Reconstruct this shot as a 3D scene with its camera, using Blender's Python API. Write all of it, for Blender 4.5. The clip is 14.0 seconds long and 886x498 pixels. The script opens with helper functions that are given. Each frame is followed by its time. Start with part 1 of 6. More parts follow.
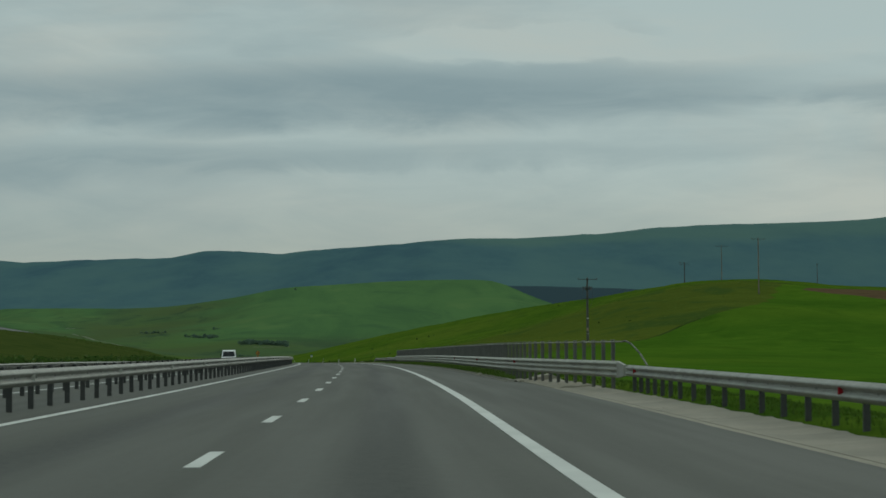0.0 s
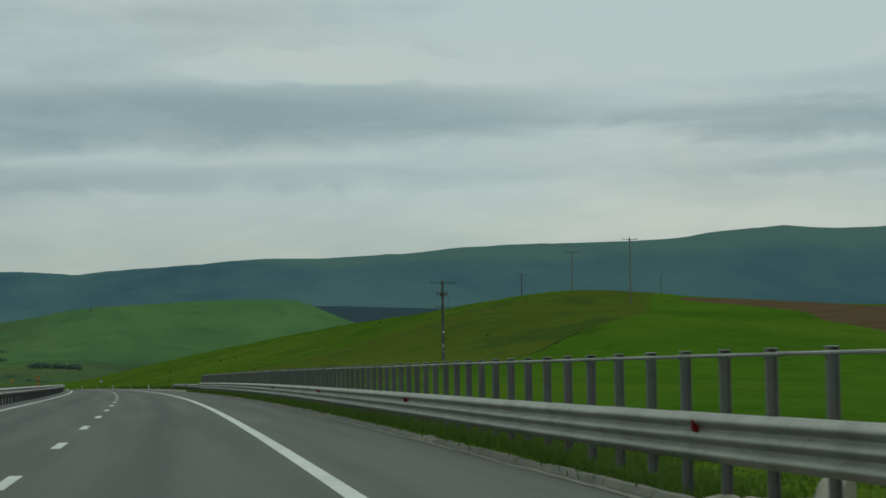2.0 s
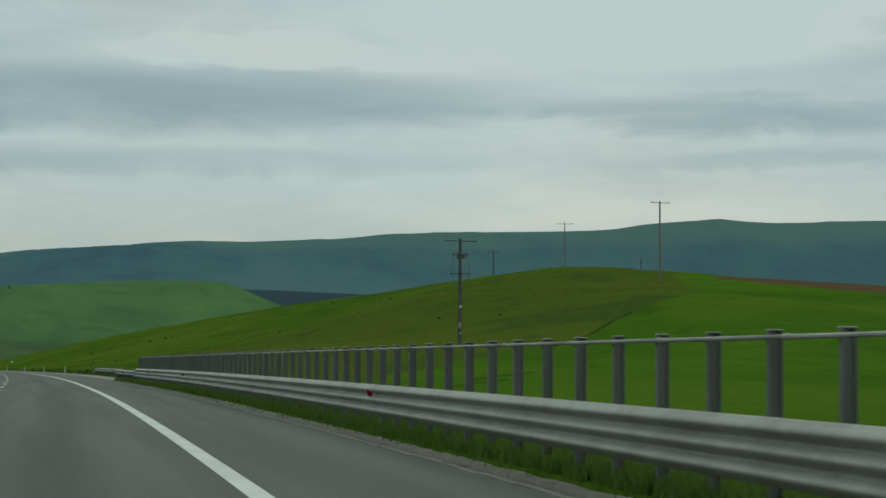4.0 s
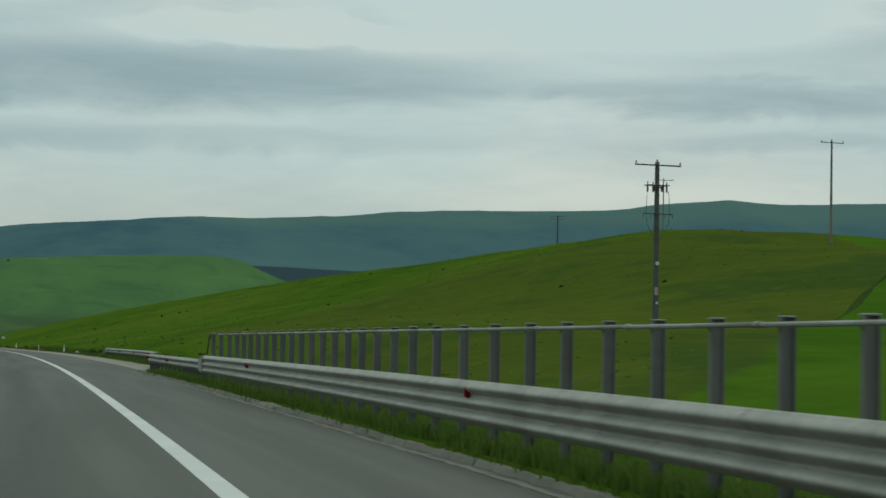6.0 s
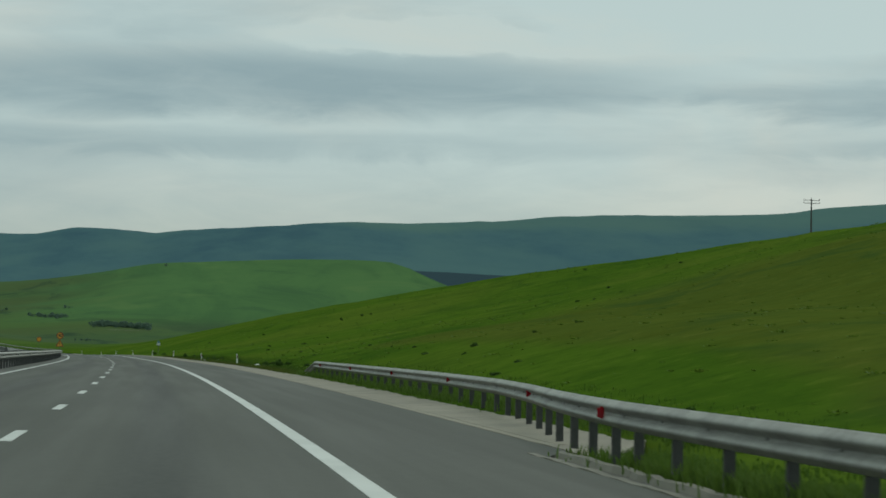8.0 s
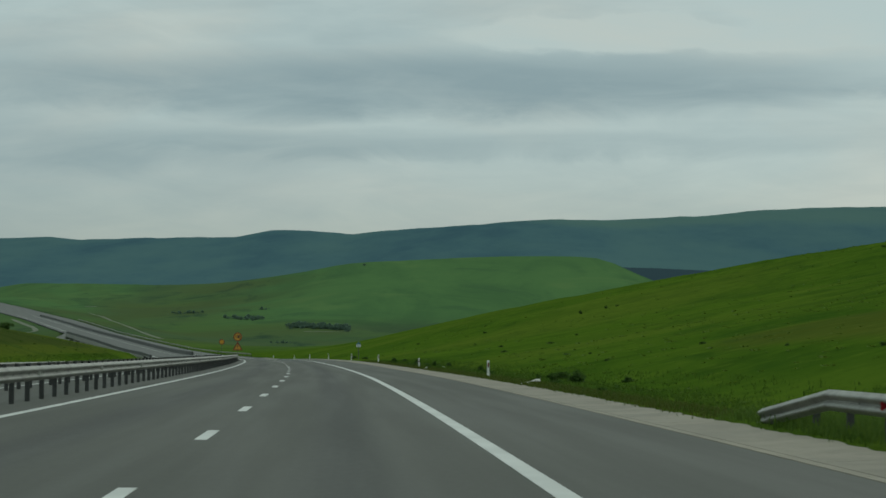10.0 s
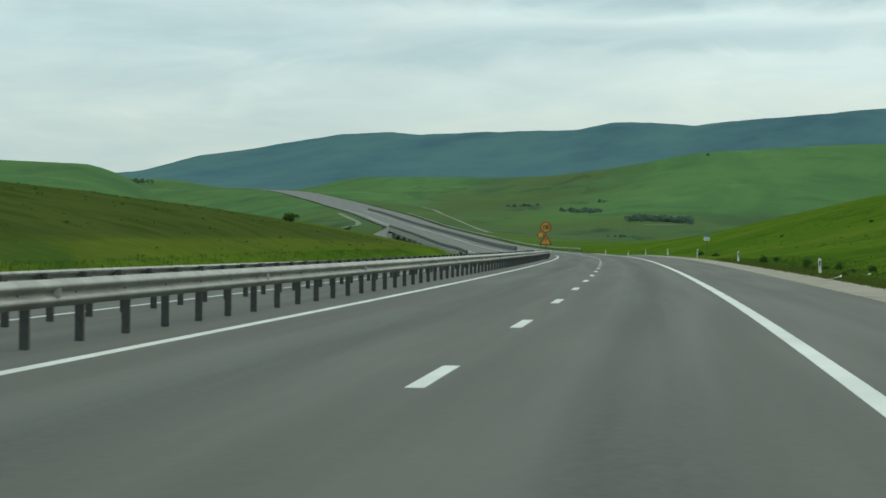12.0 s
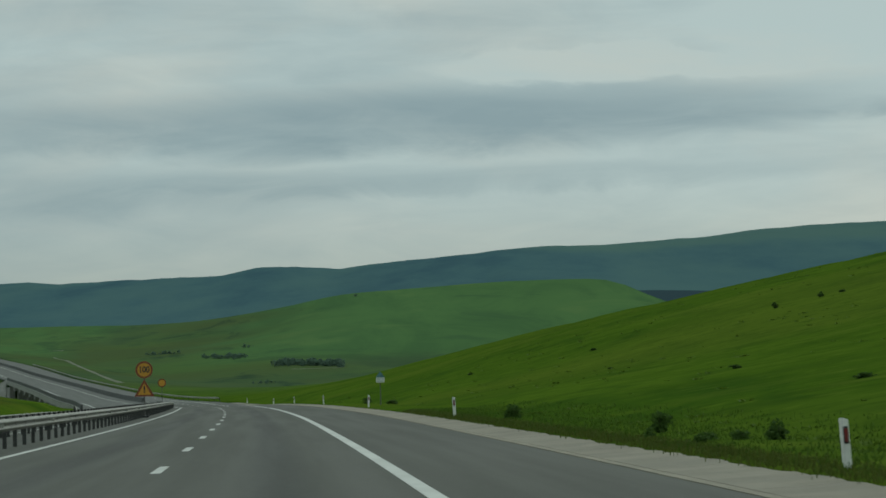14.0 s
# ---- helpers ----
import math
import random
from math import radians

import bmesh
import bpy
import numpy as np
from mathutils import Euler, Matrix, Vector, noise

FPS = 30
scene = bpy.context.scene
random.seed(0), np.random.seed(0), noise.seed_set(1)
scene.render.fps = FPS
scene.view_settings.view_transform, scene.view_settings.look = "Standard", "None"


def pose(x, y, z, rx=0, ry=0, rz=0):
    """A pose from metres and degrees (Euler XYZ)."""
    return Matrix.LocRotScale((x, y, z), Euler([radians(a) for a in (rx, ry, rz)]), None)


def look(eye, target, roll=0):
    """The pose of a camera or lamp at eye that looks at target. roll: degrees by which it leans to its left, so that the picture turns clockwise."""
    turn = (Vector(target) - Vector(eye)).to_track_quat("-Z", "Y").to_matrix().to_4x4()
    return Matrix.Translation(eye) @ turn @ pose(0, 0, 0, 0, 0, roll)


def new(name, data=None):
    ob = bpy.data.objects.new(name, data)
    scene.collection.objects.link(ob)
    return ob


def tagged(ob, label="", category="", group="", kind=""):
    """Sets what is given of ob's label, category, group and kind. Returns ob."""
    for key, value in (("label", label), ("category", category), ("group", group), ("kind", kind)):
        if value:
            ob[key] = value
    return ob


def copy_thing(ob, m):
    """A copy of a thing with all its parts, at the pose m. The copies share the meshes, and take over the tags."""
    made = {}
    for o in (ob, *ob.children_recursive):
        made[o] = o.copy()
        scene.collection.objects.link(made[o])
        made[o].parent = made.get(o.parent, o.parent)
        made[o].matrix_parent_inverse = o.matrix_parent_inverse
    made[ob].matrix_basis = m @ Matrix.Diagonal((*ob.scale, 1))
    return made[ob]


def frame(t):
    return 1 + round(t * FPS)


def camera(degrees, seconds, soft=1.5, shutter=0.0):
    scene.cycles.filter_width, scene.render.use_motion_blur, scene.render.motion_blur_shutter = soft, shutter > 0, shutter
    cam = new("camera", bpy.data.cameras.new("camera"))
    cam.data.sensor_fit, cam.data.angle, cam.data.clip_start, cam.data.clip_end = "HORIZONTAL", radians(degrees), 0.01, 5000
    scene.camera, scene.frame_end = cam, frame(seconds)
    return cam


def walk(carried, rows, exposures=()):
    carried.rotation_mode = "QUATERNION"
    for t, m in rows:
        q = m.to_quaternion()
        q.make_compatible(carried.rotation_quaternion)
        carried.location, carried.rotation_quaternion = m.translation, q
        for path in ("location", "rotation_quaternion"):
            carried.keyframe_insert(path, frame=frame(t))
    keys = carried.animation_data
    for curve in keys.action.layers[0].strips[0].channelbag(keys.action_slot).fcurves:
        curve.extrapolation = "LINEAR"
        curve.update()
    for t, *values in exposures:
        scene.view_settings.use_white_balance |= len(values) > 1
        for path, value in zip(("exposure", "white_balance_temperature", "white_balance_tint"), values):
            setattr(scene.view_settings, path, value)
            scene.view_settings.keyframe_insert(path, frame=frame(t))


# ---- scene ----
# ---- camera and path ----
cam = camera(25.07, 14.0, soft=1.65, shutter=0.1)

# seconds, eye x y z, yaw to the right, pitch up, lean (degrees)
PATH = (
    (0.0, 2.17, 27.36, 1.38, 2.88, 3.44, -0.30),
    (0.2, 2.29, 33.06, 1.45, 2.25, 3.50, 0.11),
    (0.3, 2.35, 35.92, 1.49, 2.14, 3.41, -0.20),
    (0.5, 2.47, 41.64, 1.56, 3.06, 2.88, -0.16),
    (0.7, 2.59, 47.44, 1.61, 4.20, 2.86, -0.47),
    (0.8, 2.65, 50.35, 1.64, 4.98, 3.25, -0.57),
    (1.0, 2.78, 56.17, 1.69, 6.28, 3.08, -1.25),
    (1.2, 2.90, 61.96, 1.77, 7.75, 3.88, -0.55),
    (1.3, 2.96, 64.85, 1.81, 8.44, 3.74, -1.25),
    (1.5, 3.07, 70.62, 1.89, 9.75, 3.14, -1.79),
    (1.7, 3.18, 76.35, 1.96, 9.42, 3.42, -1.40),
    (2.0, 3.36, 84.90, 2.05, 8.61, 4.01, -0.77),
    (2.2, 3.50, 90.55, 2.09, 8.68, 4.03, -0.63),
    (2.3, 3.57, 93.36, 2.10, 9.19, 3.30, -0.76),
    (2.4, 3.63, 96.16, 2.12, 9.65, 2.21, -0.86),
    (2.5, 3.70, 98.97, 2.13, 10.00, 2.16, -0.76),
    (2.7, 3.83, 104.55, 2.18, 10.36, 2.41, -0.82),
    (2.8, 3.88, 107.31, 2.21, 10.62, 2.99, -0.52),
    (3.0, 3.97, 112.83, 2.26, 10.61, 3.72, -0.35),
    (3.2, 4.01, 118.26, 2.30, 10.37, 3.90, 0.07),
    (5.3, 4.33, 175.09, 2.74, 11.08, 2.98, 0.55),
    (5.5, 4.35, 180.52, 2.78, 11.02, 2.92, 0.31),
    (5.7, 4.32, 186.00, 2.82, 10.72, 2.98, 0.69),
    (5.8, 4.28, 188.76, 2.84, 10.49, 3.18, 0.73),
    (6.0, 4.19, 194.29, 2.88, 10.74, 3.11, 1.11),
    (6.2, 4.10, 199.79, 2.91, 10.57, 3.35, 1.64),
    (6.3, 4.04, 202.55, 2.93, 10.69, 3.51, 1.13),
    (6.5, 3.93, 208.06, 2.96, 10.15, 3.59, 0.71),
    (6.7, 3.81, 213.60, 3.00, 9.76, 3.52, 1.15),
    (6.8, 3.75, 216.38, 3.02, 8.81, 3.47, 1.07),
    (7.0, 3.63, 221.94, 3.06, 8.86, 3.18, 1.28),
    (7.2, 3.54, 227.50, 3.09, 7.94, 3.60, 1.13),
    (7.3, 3.49, 230.30, 3.10, 7.77, 3.62, 1.06),
    (7.5, 3.40, 235.91, 3.12, 6.92, 3.34, 1.65),
    (7.7, 3.27, 241.67, 3.15, 6.57, 3.04, 1.50),
    (7.8, 3.20, 244.59, 3.17, 6.25, 3.06, 1.08),
    (8.0, 3.06, 250.43, 3.20, 6.32, 3.22, 1.22),
    (8.2, 2.91, 256.27, 3.22, 5.55, 4.48, 1.50),
    (8.3, 2.83, 259.20, 3.23, 5.35, 4.38, 1.46),
    (8.5, 2.67, 265.06, 3.25, 4.95, 3.46, 1.13),
    (8.7, 2.50, 270.98, 3.29, 4.35, 3.35, 1.64),
    (9.0, 2.23, 279.83, 3.35, 2.96, 3.54, 0.27),
    (9.2, 2.03, 285.65, 3.38, 1.23, 2.84, -0.46),
    (11.3, -0.12, 346.64, 3.64, 0.72, 3.70, 1.49),
    (11.5, -0.34, 352.43, 3.66, 0.54, 2.99, 1.57),
    (11.7, -0.59, 358.19, 3.68, -2.03, 1.83, 0.85),
    (11.8, -0.73, 361.04, 3.69, -6.49, 0.32, 0.38),
    (12.0, -1.02, 366.71, 3.70, -9.11, 0.00, 0.44),
    (12.2, -1.31, 372.32, 3.72, -9.86, 1.06, 1.25),
    (12.3, -1.45, 375.11, 3.73, -10.52, 1.88, 1.11),
    (12.5, -1.75, 380.69, 3.75, -10.59, 2.62, -0.03),
    (12.7, -2.06, 386.28, 3.78, -8.28, 2.45, 0.44),
    (12.8, -2.22, 389.08, 3.79, -6.25, 2.53, 0.44),
    (12.9, -2.38, 391.87, 3.81, -5.66, 2.70, 0.37),
    (13.0, -2.54, 394.67, 3.82, -4.80, 3.02, 0.72),
    (13.2, -2.87, 400.25, 3.85, -3.88, 3.41, 0.29),
    (13.3, -3.03, 403.04, 3.86, -3.72, 3.51, 0.43),
    (13.5, -3.37, 408.67, 3.88, -2.56, 4.23, -0.31),
    (13.7, -3.72, 414.40, 3.89, -0.26, 4.20, -1.38),
    (14.0, -4.25, 423.06, 3.90, 1.06, 4.12, -1.47),
)


def aim(x, y, z, yaw, pitch, lean):
    a, p = radians(yaw), radians(pitch)
    ahead = Vector((math.sin(a) * math.cos(p), math.cos(a) * math.cos(p), math.sin(p)))
    return look((x, y, z), Vector((x, y, z)) + ahead * 50, lean)


EXPOSURES = ((0.0, -0.18), (0.5, 0.05), (1.0, 0.04), (2.0, -0.02), (2.3, -0.18), (2.5, 0.26), (3.0, 0.03), (5.5, 0.21), (6.5, 0.11), (7.0, 0.14), (7.5, 0.07), (8.0, 0.12), (8.3, -0.16), (8.5, -0.08), (9.0, -0.03),
             (11.5, 0.13), (11.85, 0.55), (12.05, 0.70), (12.2, 0.66), (12.45, 0.18), (12.7, 0.12), (13.0, 0.25), (13.5, -0.03), (14.0, -0.03))
walk(cam, [(row[0], aim(*row[1:])) for row in PATH], EXPOSURES)

# ---- light ----
SUN_AZ, SUN_EL = radians(35), radians(48)
world = bpy.data.worlds.new("overcast_sky")
scene.world = world
world.use_nodes = True
wn, wl = world.node_tree.nodes, world.node_tree.links
wn.clear()


def wnode(kind, **kw):
    n = wn.new(kind)
    for k, v in kw.items():
        n.inputs[k].default_value = v
    return n


def wmath(op, a, b=None, c=None, clamp=False):
    n = wn.new("ShaderNodeMath")
    n.operation, n.use_clamp = op, clamp
    for i, v in enumerate((a, b, c)):
        if v is None:
            continue
        if isinstance(v, (int, float)):
            n.inputs[i].default_value = v
        else:
            wl.new(v, n.inputs[i])
    return n.outputs[0]


def wmix(fac, a, b):
    n = wn.new("ShaderNodeMix")
    n.data_type = "RGBA"
    for sock, v in ((n.inputs[0], fac), (n.inputs[6], a), (n.inputs[7], b)):
        if isinstance(v, (int, float, tuple)):
            sock.default_value = v
        else:
            wl.new(v, sock)
    return n.outputs[2]


sky = wn.new("ShaderNodeTexSky")
sky.sky_type = "NISHITA"
sky.sun_disc = False
sky.sun_elevation, sky.sun_rotation = SUN_EL, SUN_AZ
coord = wn.new("ShaderNodeTexCoord")
sep = wn.new("ShaderNodeSeparateXYZ")
wl.new(coord.outputs["Generated"], sep.inputs[0])
az = wmath("MULTIPLY", wmath("ARCTAN2", sep.outputs[0], sep.outputs[1]), 57.2958)
el = wmath("MULTIPLY", wmath("ARCSINE", sep.outputs[2]), 57.2958)
# long flat cloud rolls: the pattern is stretched along the horizon
comb = wn.new("ShaderNodeCombineXYZ")
wl.new(wmath("MULTIPLY", az, 0.055), comb.inputs[0])
wl.new(wmath("MULTIPLY", el, 0.36), comb.inputs[1])
roll_noise = wnode("ShaderNodeTexNoise", Scale=1.0, Detail=7.0, Roughness=0.55, Distortion=0.5)
wl.new(comb.outputs[0], roll_noise.inputs["Vector"])
fine_comb = wn.new("ShaderNodeCombineXYZ")
wl.new(wmath("MULTIPLY", az, 0.22), fine_comb.inputs[0])
wl.new(wmath("MULTIPLY", el, 0.75), fine_comb.inputs[1])
fine = wnode("ShaderNodeTexNoise", Scale=1.0, Detail=6.0, Roughness=0.6, Distortion=0.8)
wl.new(fine_comb.outputs[0], fine.inputs["Vector"])
wob = wmath("MULTIPLY", wmath("SUBTRACT", fine.outputs[0], 0.5), 0.7)
el_w = wmath("ADD", el, wmath("MULTIPLY", wob, 1.6))
az_w = wmath("ADD", az, wmath("MULTIPLY", wob, 6.0))


def cloud(az0, el0, half_az, half_el, tilt=0.0):
    """A soft lens-shaped cloud, 1 in the middle and 0 past its rim."""
    da = wmath("SUBTRACT", az_w, az0)
    de = wmath("SUBTRACT", wmath("SUBTRACT", el_w, el0), wmath("MULTIPLY", da, tilt))
    r = wmath("ADD", wmath("POWER", wmath("ABSOLUTE", wmath("DIVIDE", da, half_az)), 2.0),
              wmath("POWER", wmath("ABSOLUTE", wmath("DIVIDE", de, half_el)), 2.0))
    n = wn.new("ShaderNodeMapRange")
    n.interpolation_type = "SMOOTHSTEP"
    wl.new(r, n.inputs[0])
    n.inputs[1].default_value, n.inputs[2].default_value = 1.0, 0.0
    n.inputs[3].default_value, n.inputs[4].default_value = 0.0, 1.0
    return n.outputs[0]


dark = wmath("MULTIPLY", cloud(-0.5, 7.78, 17.0, 1.25, 0.014), 0.66)
dark = wmath("ADD", dark, wmath("MULTIPLY", cloud(2.0, 6.1, 13.0, 0.55), 0.30))
dark = wmath("ADD", dark, wmath("MULTIPLY", cloud(19.0, 7.5, 7.5, 0.75, -0.03), 0.62))
dark = wmath("ADD", dark, wmath("MULTIPLY", cloud(20.5, 6.2, 5.5, 0.4), 0.28))
dark = wmath("ADD", dark, wmath("MULTIPLY", cloud(-19.0, 4.6, 12.0, 4.0, 0.04), 0.40))
dark = wmath("ADD", dark, wmath("MULTIPLY", cloud(-9.0, 6.0, 10.0, 1.0, 0.02), 0.22))
dark = wmath("ADD", dark, wmath("MULTIPLY", cloud(-8.5, 4.2, 7.0, 2.6, 0.02), 0.16))
dark = wmath("ADD", dark, wmath("MULTIPLY", cloud(23.5, 10.3, 3.0, 0.7), 0.35))
light = wmath("ADD", wmath("MULTIPLY", cloud(6.0, 9.2, 6.5, 0.6, -0.03), 0.5), wmath("MULTIPLY", cloud(17.0, 10.4, 10.0, 2.0), 0.8))
rolls = wmath("MULTIPLY", wmath("SUBTRACT", roll_noise.outputs[0], 0.5), 1.5)
shade = wmath("ADD", wmath("SUBTRACT", dark, light), wmath("ADD", wmath("ADD", rolls, wmath("MULTIPLY", wob, 0.95)), 0.22), clamp=True)
veil = wn.new("ShaderNodeMapRange")
veil.interpolation_type = "SMOOTHSTEP"
wl.new(el, veil.inputs[0])
veil.inputs[1].default_value, veil.inputs[2].default_value = 2.0, 6.5
pale = wmix(veil.outputs[0], (0.418, 0.462, 0.393, 1), (0.418, 0.52, 0.503, 1))
# thin cream-coloured and bluish breaks in the cover
tint = wnode("ShaderNodeTexNoise", Scale=1.0, Detail=5.0, Roughness=0.55, Distortion=0.4)
tint_comb = wn.new("ShaderNodeCombineXYZ")
wl.new(wmath("MULTIPLY", az, 0.09), tint_comb.inputs[0])
wl.new(wmath("MULTIPLY", el, 0.3), tint_comb.inputs[1])
tint_comb.inputs[2].default_value = 7.0
wl.new(tint_comb.outputs[0], tint.inputs["Vector"])
warm = wmath("MULTIPLY", wmath("SUBTRACT", tint.outputs[0], 0.45, clamp=True), 2.6, clamp=True)
pale = wmix(warm, pale, (0.50, 0.535, 0.475, 1))
clouds = wmix(shade, pale, (0.222, 0.312, 0.328, 1))
# overhead the overcast is brighter than near the horizon
zen = wn.new("ShaderNodeMapRange")
wl.new(sep.outputs[2], zen.inputs[0])
zen.inputs[1].default_value, zen.inputs[2].default_value = 0.2, 0.75
zen.inputs[3].default_value, zen.inputs[4].default_value = 1.0, 1.5
back_sky = wn.new("ShaderNodeBackground")
wl.new(sky.outputs[0], back_sky.inputs[0])
back_sky.inputs[1].default_value = 0.006
back_cloud = wn.new("ShaderNodeBackground")
wl.new(clouds, back_cloud.inputs[0])
wl.new(zen.outputs[0], back_cloud.inputs[1])
both = wn.new("ShaderNodeAddShader")
wl.new(back_sky.outputs[0], both.inputs[0])
wl.new(back_cloud.outputs[0], both.inputs[1])
wout = wn.new("ShaderNodeOutputWorld")
wl.new(both.outputs[0], wout.inputs[0])

sun_data = bpy.data.lights.new("sun", "SUN")
sun_data.energy, sun_data.angle, sun_data.color = 0.6, radians(40), (1.0, 0.96, 0.88)
sun = new("sun", sun_data)
sun_dir = Vector((math.sin(SUN_AZ) * math.cos(SUN_EL), math.cos(SUN_AZ) * math.cos(SUN_EL), math.sin(SUN_EL)))
sun.matrix_world = look((0, 0, 200), Vector((0, 0, 200)) - sun_dir)

# ---- materials ----


class Mat:
    """A node material with short ways to add noise, colour mixes and bumps."""

    def __init__(self, name, rough=0.8, metal=0.0):
        self.mat = bpy.data.materials.new(name)
        self.mat.use_nodes = True
        self.n, self.l = self.mat.node_tree.nodes, self.mat.node_tree.links
        self.bsdf = self.n["Principled BSDF"]
        self.bsdf.inputs["Roughness"].default_value = rough
        self.bsdf.inputs["Metallic"].default_value = metal
        self.geo = self.n.new("ShaderNodeNewGeometry")
        self.tex = self.n.new("ShaderNodeTexCoord")

    def set(self, sock, v):
        if isinstance(v, (int, float)):
            sock.default_value = v
        elif isinstance(v, tuple):
            sock.default_value = (*v, 1.0) if len(v) == 3 and len(sock.default_value) == 4 else v
        else:
            self.l.new(v, sock)

    def where(self, scale=(1, 1, 1), local=False):
        m = self.n.new("ShaderNodeMapping")
        m.inputs["Scale"].default_value = scale
        self.l.new(self.tex.outputs["Object"] if local else self.geo.outputs["Position"], m.inputs["Vector"])
        return m.outputs[0]

    def noise(self, scale, detail=4.0, rough=0.55, stretch=(1, 1, 1), distort=0.0, local=False):
        t = self.n.new("ShaderNodeTexNoise")
        self.l.new(self.where(stretch, local), t.inputs["Vector"])
        t.inputs["Scale"].default_value, t.inputs["Detail"].default_value = scale, detail
        t.inputs["Roughness"].default_value, t.inputs["Distortion"].default_value = rough, distort
        return t.outputs[0]

    def ramp(self, fac, lo, hi, a=0.0, b=1.0):
        r = self.n.new("ShaderNodeMapRange")
        r.interpolation_type = "SMOOTHSTEP"
        self.l.new(fac, r.inputs[0])
        for i, v in enumerate((lo, hi, a, b)):
            r.inputs[1 + i].default_value = v
        return r.outputs[0]

    def mix(self, fac, a, b, kind="MIX"):
        m = self.n.new("ShaderNodeMix")
        m.data_type, m.blend_type = "RGBA", kind
        self.set(m.inputs[0], fac)
        self.set(m.inputs[6], a)
        self.set(m.inputs[7], b)
        return m.outputs[2]

    def math(self, op, a, b=0.0):
        m = self.n.new("ShaderNodeMath")
        m.operation = op
        self.set(m.inputs[0], a)
        self.set(m.inputs[1], b)
        return m.outputs[0]

    def attr(self, name):
        a = self.n.new("ShaderNodeAttribute")
        a.attribute_name = name
        return a

    def random(self):
        return self.n.new("ShaderNodeObjectInfo").outputs["Random"]

    def colour(self, v):
        self.set(self.bsdf.inputs["Base Color"], v)
        return self

    def rough(self, v):
        self.set(self.bsdf.inputs["Roughness"], v)
        return self

    def bump(self, height, strength=0.4, distance=0.02):
        b = self.n.new("ShaderNodeBump")
        b.inputs["Strength"].default_value, b.inputs["Distance"].default_value = strength, distance
        self.l.new(height, b.inputs["Height"])
        self.l.new(b.outputs[0], self.bsdf.inputs["Normal"])
        return self


def asphalt():
    m = Mat("asphalt", 0.8)
    m.bsdf.inputs["Specular IOR Level"].default_value = 0.3
    uv = m.attr("lane")
    sep_ = m.n.new("ShaderNodeSeparateXYZ")
    m.l.new(uv.outputs["Vector"], sep_.inputs[0])
    n, s = sep_.outputs[0], sep_.outputs[1]
    comb_ = m.n.new("ShaderNodeCombineXYZ")
    m.l.new(n, comb_.inputs[0])
    m.l.new(m.math("MULTIPLY", s, 0.03), comb_.inputs[1])
    streak = m.n.new("ShaderNodeTexNoise")
    m.l.new(comb_.outputs[0], streak.inputs["Vector"])
    streak.inputs["Scale"].default_value, streak.inputs["Detail"].default_value = 1.1, 4.0
    grain = m.noise(9.0, 6.0, 0.7)
    blotch = m.noise(0.12, 4.0, 0.6)
    base = m.mix(m.ramp(blotch, 0.35, 0.65), (0.057, 0.060, 0.0475), (0.063, 0.066, 0.052))
    base = m.mix(m.ramp(streak.outputs[0], 0.40, 0.66, 0.0, 0.6), base, (0.052, 0.055, 0.0445))
    # oil drip band along the middle of each lane
    off = m.math("ABSOLUTE", m.math("SUBTRACT", m.math("MODULO", m.math("ADD", n, 37.5), 3.75), 1.875))
    drip = m.math("MULTIPLY", m.ramp(off, 0.75, 0.1), m.ramp(streak.outputs[0], 0.2, 0.6, 0.45, 0.9))
    lane_ = m.math("MULTIPLY", m.ramp(n, 3.7, 3.5), m.ramp(n, -3.7, -3.4, 0.35, 1.0))
    base = m.mix(m.math("MULTIPLY", drip, lane_), base, (0.033, 0.036, 0.031))
    base = m.mix(m.ramp(grain, 0.3, 0.75, 0.0, 0.5), base, (0.079, 0.083, 0.069))
    # paler grey on the far stretch: distance haze put into the colour
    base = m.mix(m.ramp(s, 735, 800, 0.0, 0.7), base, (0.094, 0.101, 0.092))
    m.colour(base)
    m.rough(m.ramp(streak.outputs[0], 0.3, 0.7, 0.72, 0.86))
    m.bump(grain, 0.25, 0.004)
    return m.mat


def road_paint():
    m = Mat("road_paint", 0.55)
    wear = m.noise(6.0, 6.0, 0.7)
    big = m.noise(0.5, 3.0)
    base = m.mix(m.ramp(big, 0.3, 0.7), (0.41, 0.425, 0.39), (0.50, 0.515, 0.475))
    base = m.mix(m.ramp(wear, 0.60, 0.78, 0.0, 0.7), base, (0.24, 0.25, 0.23))
    m.colour(base)
    m.bump(wear, 0.2, 0.002)
    return m.mat


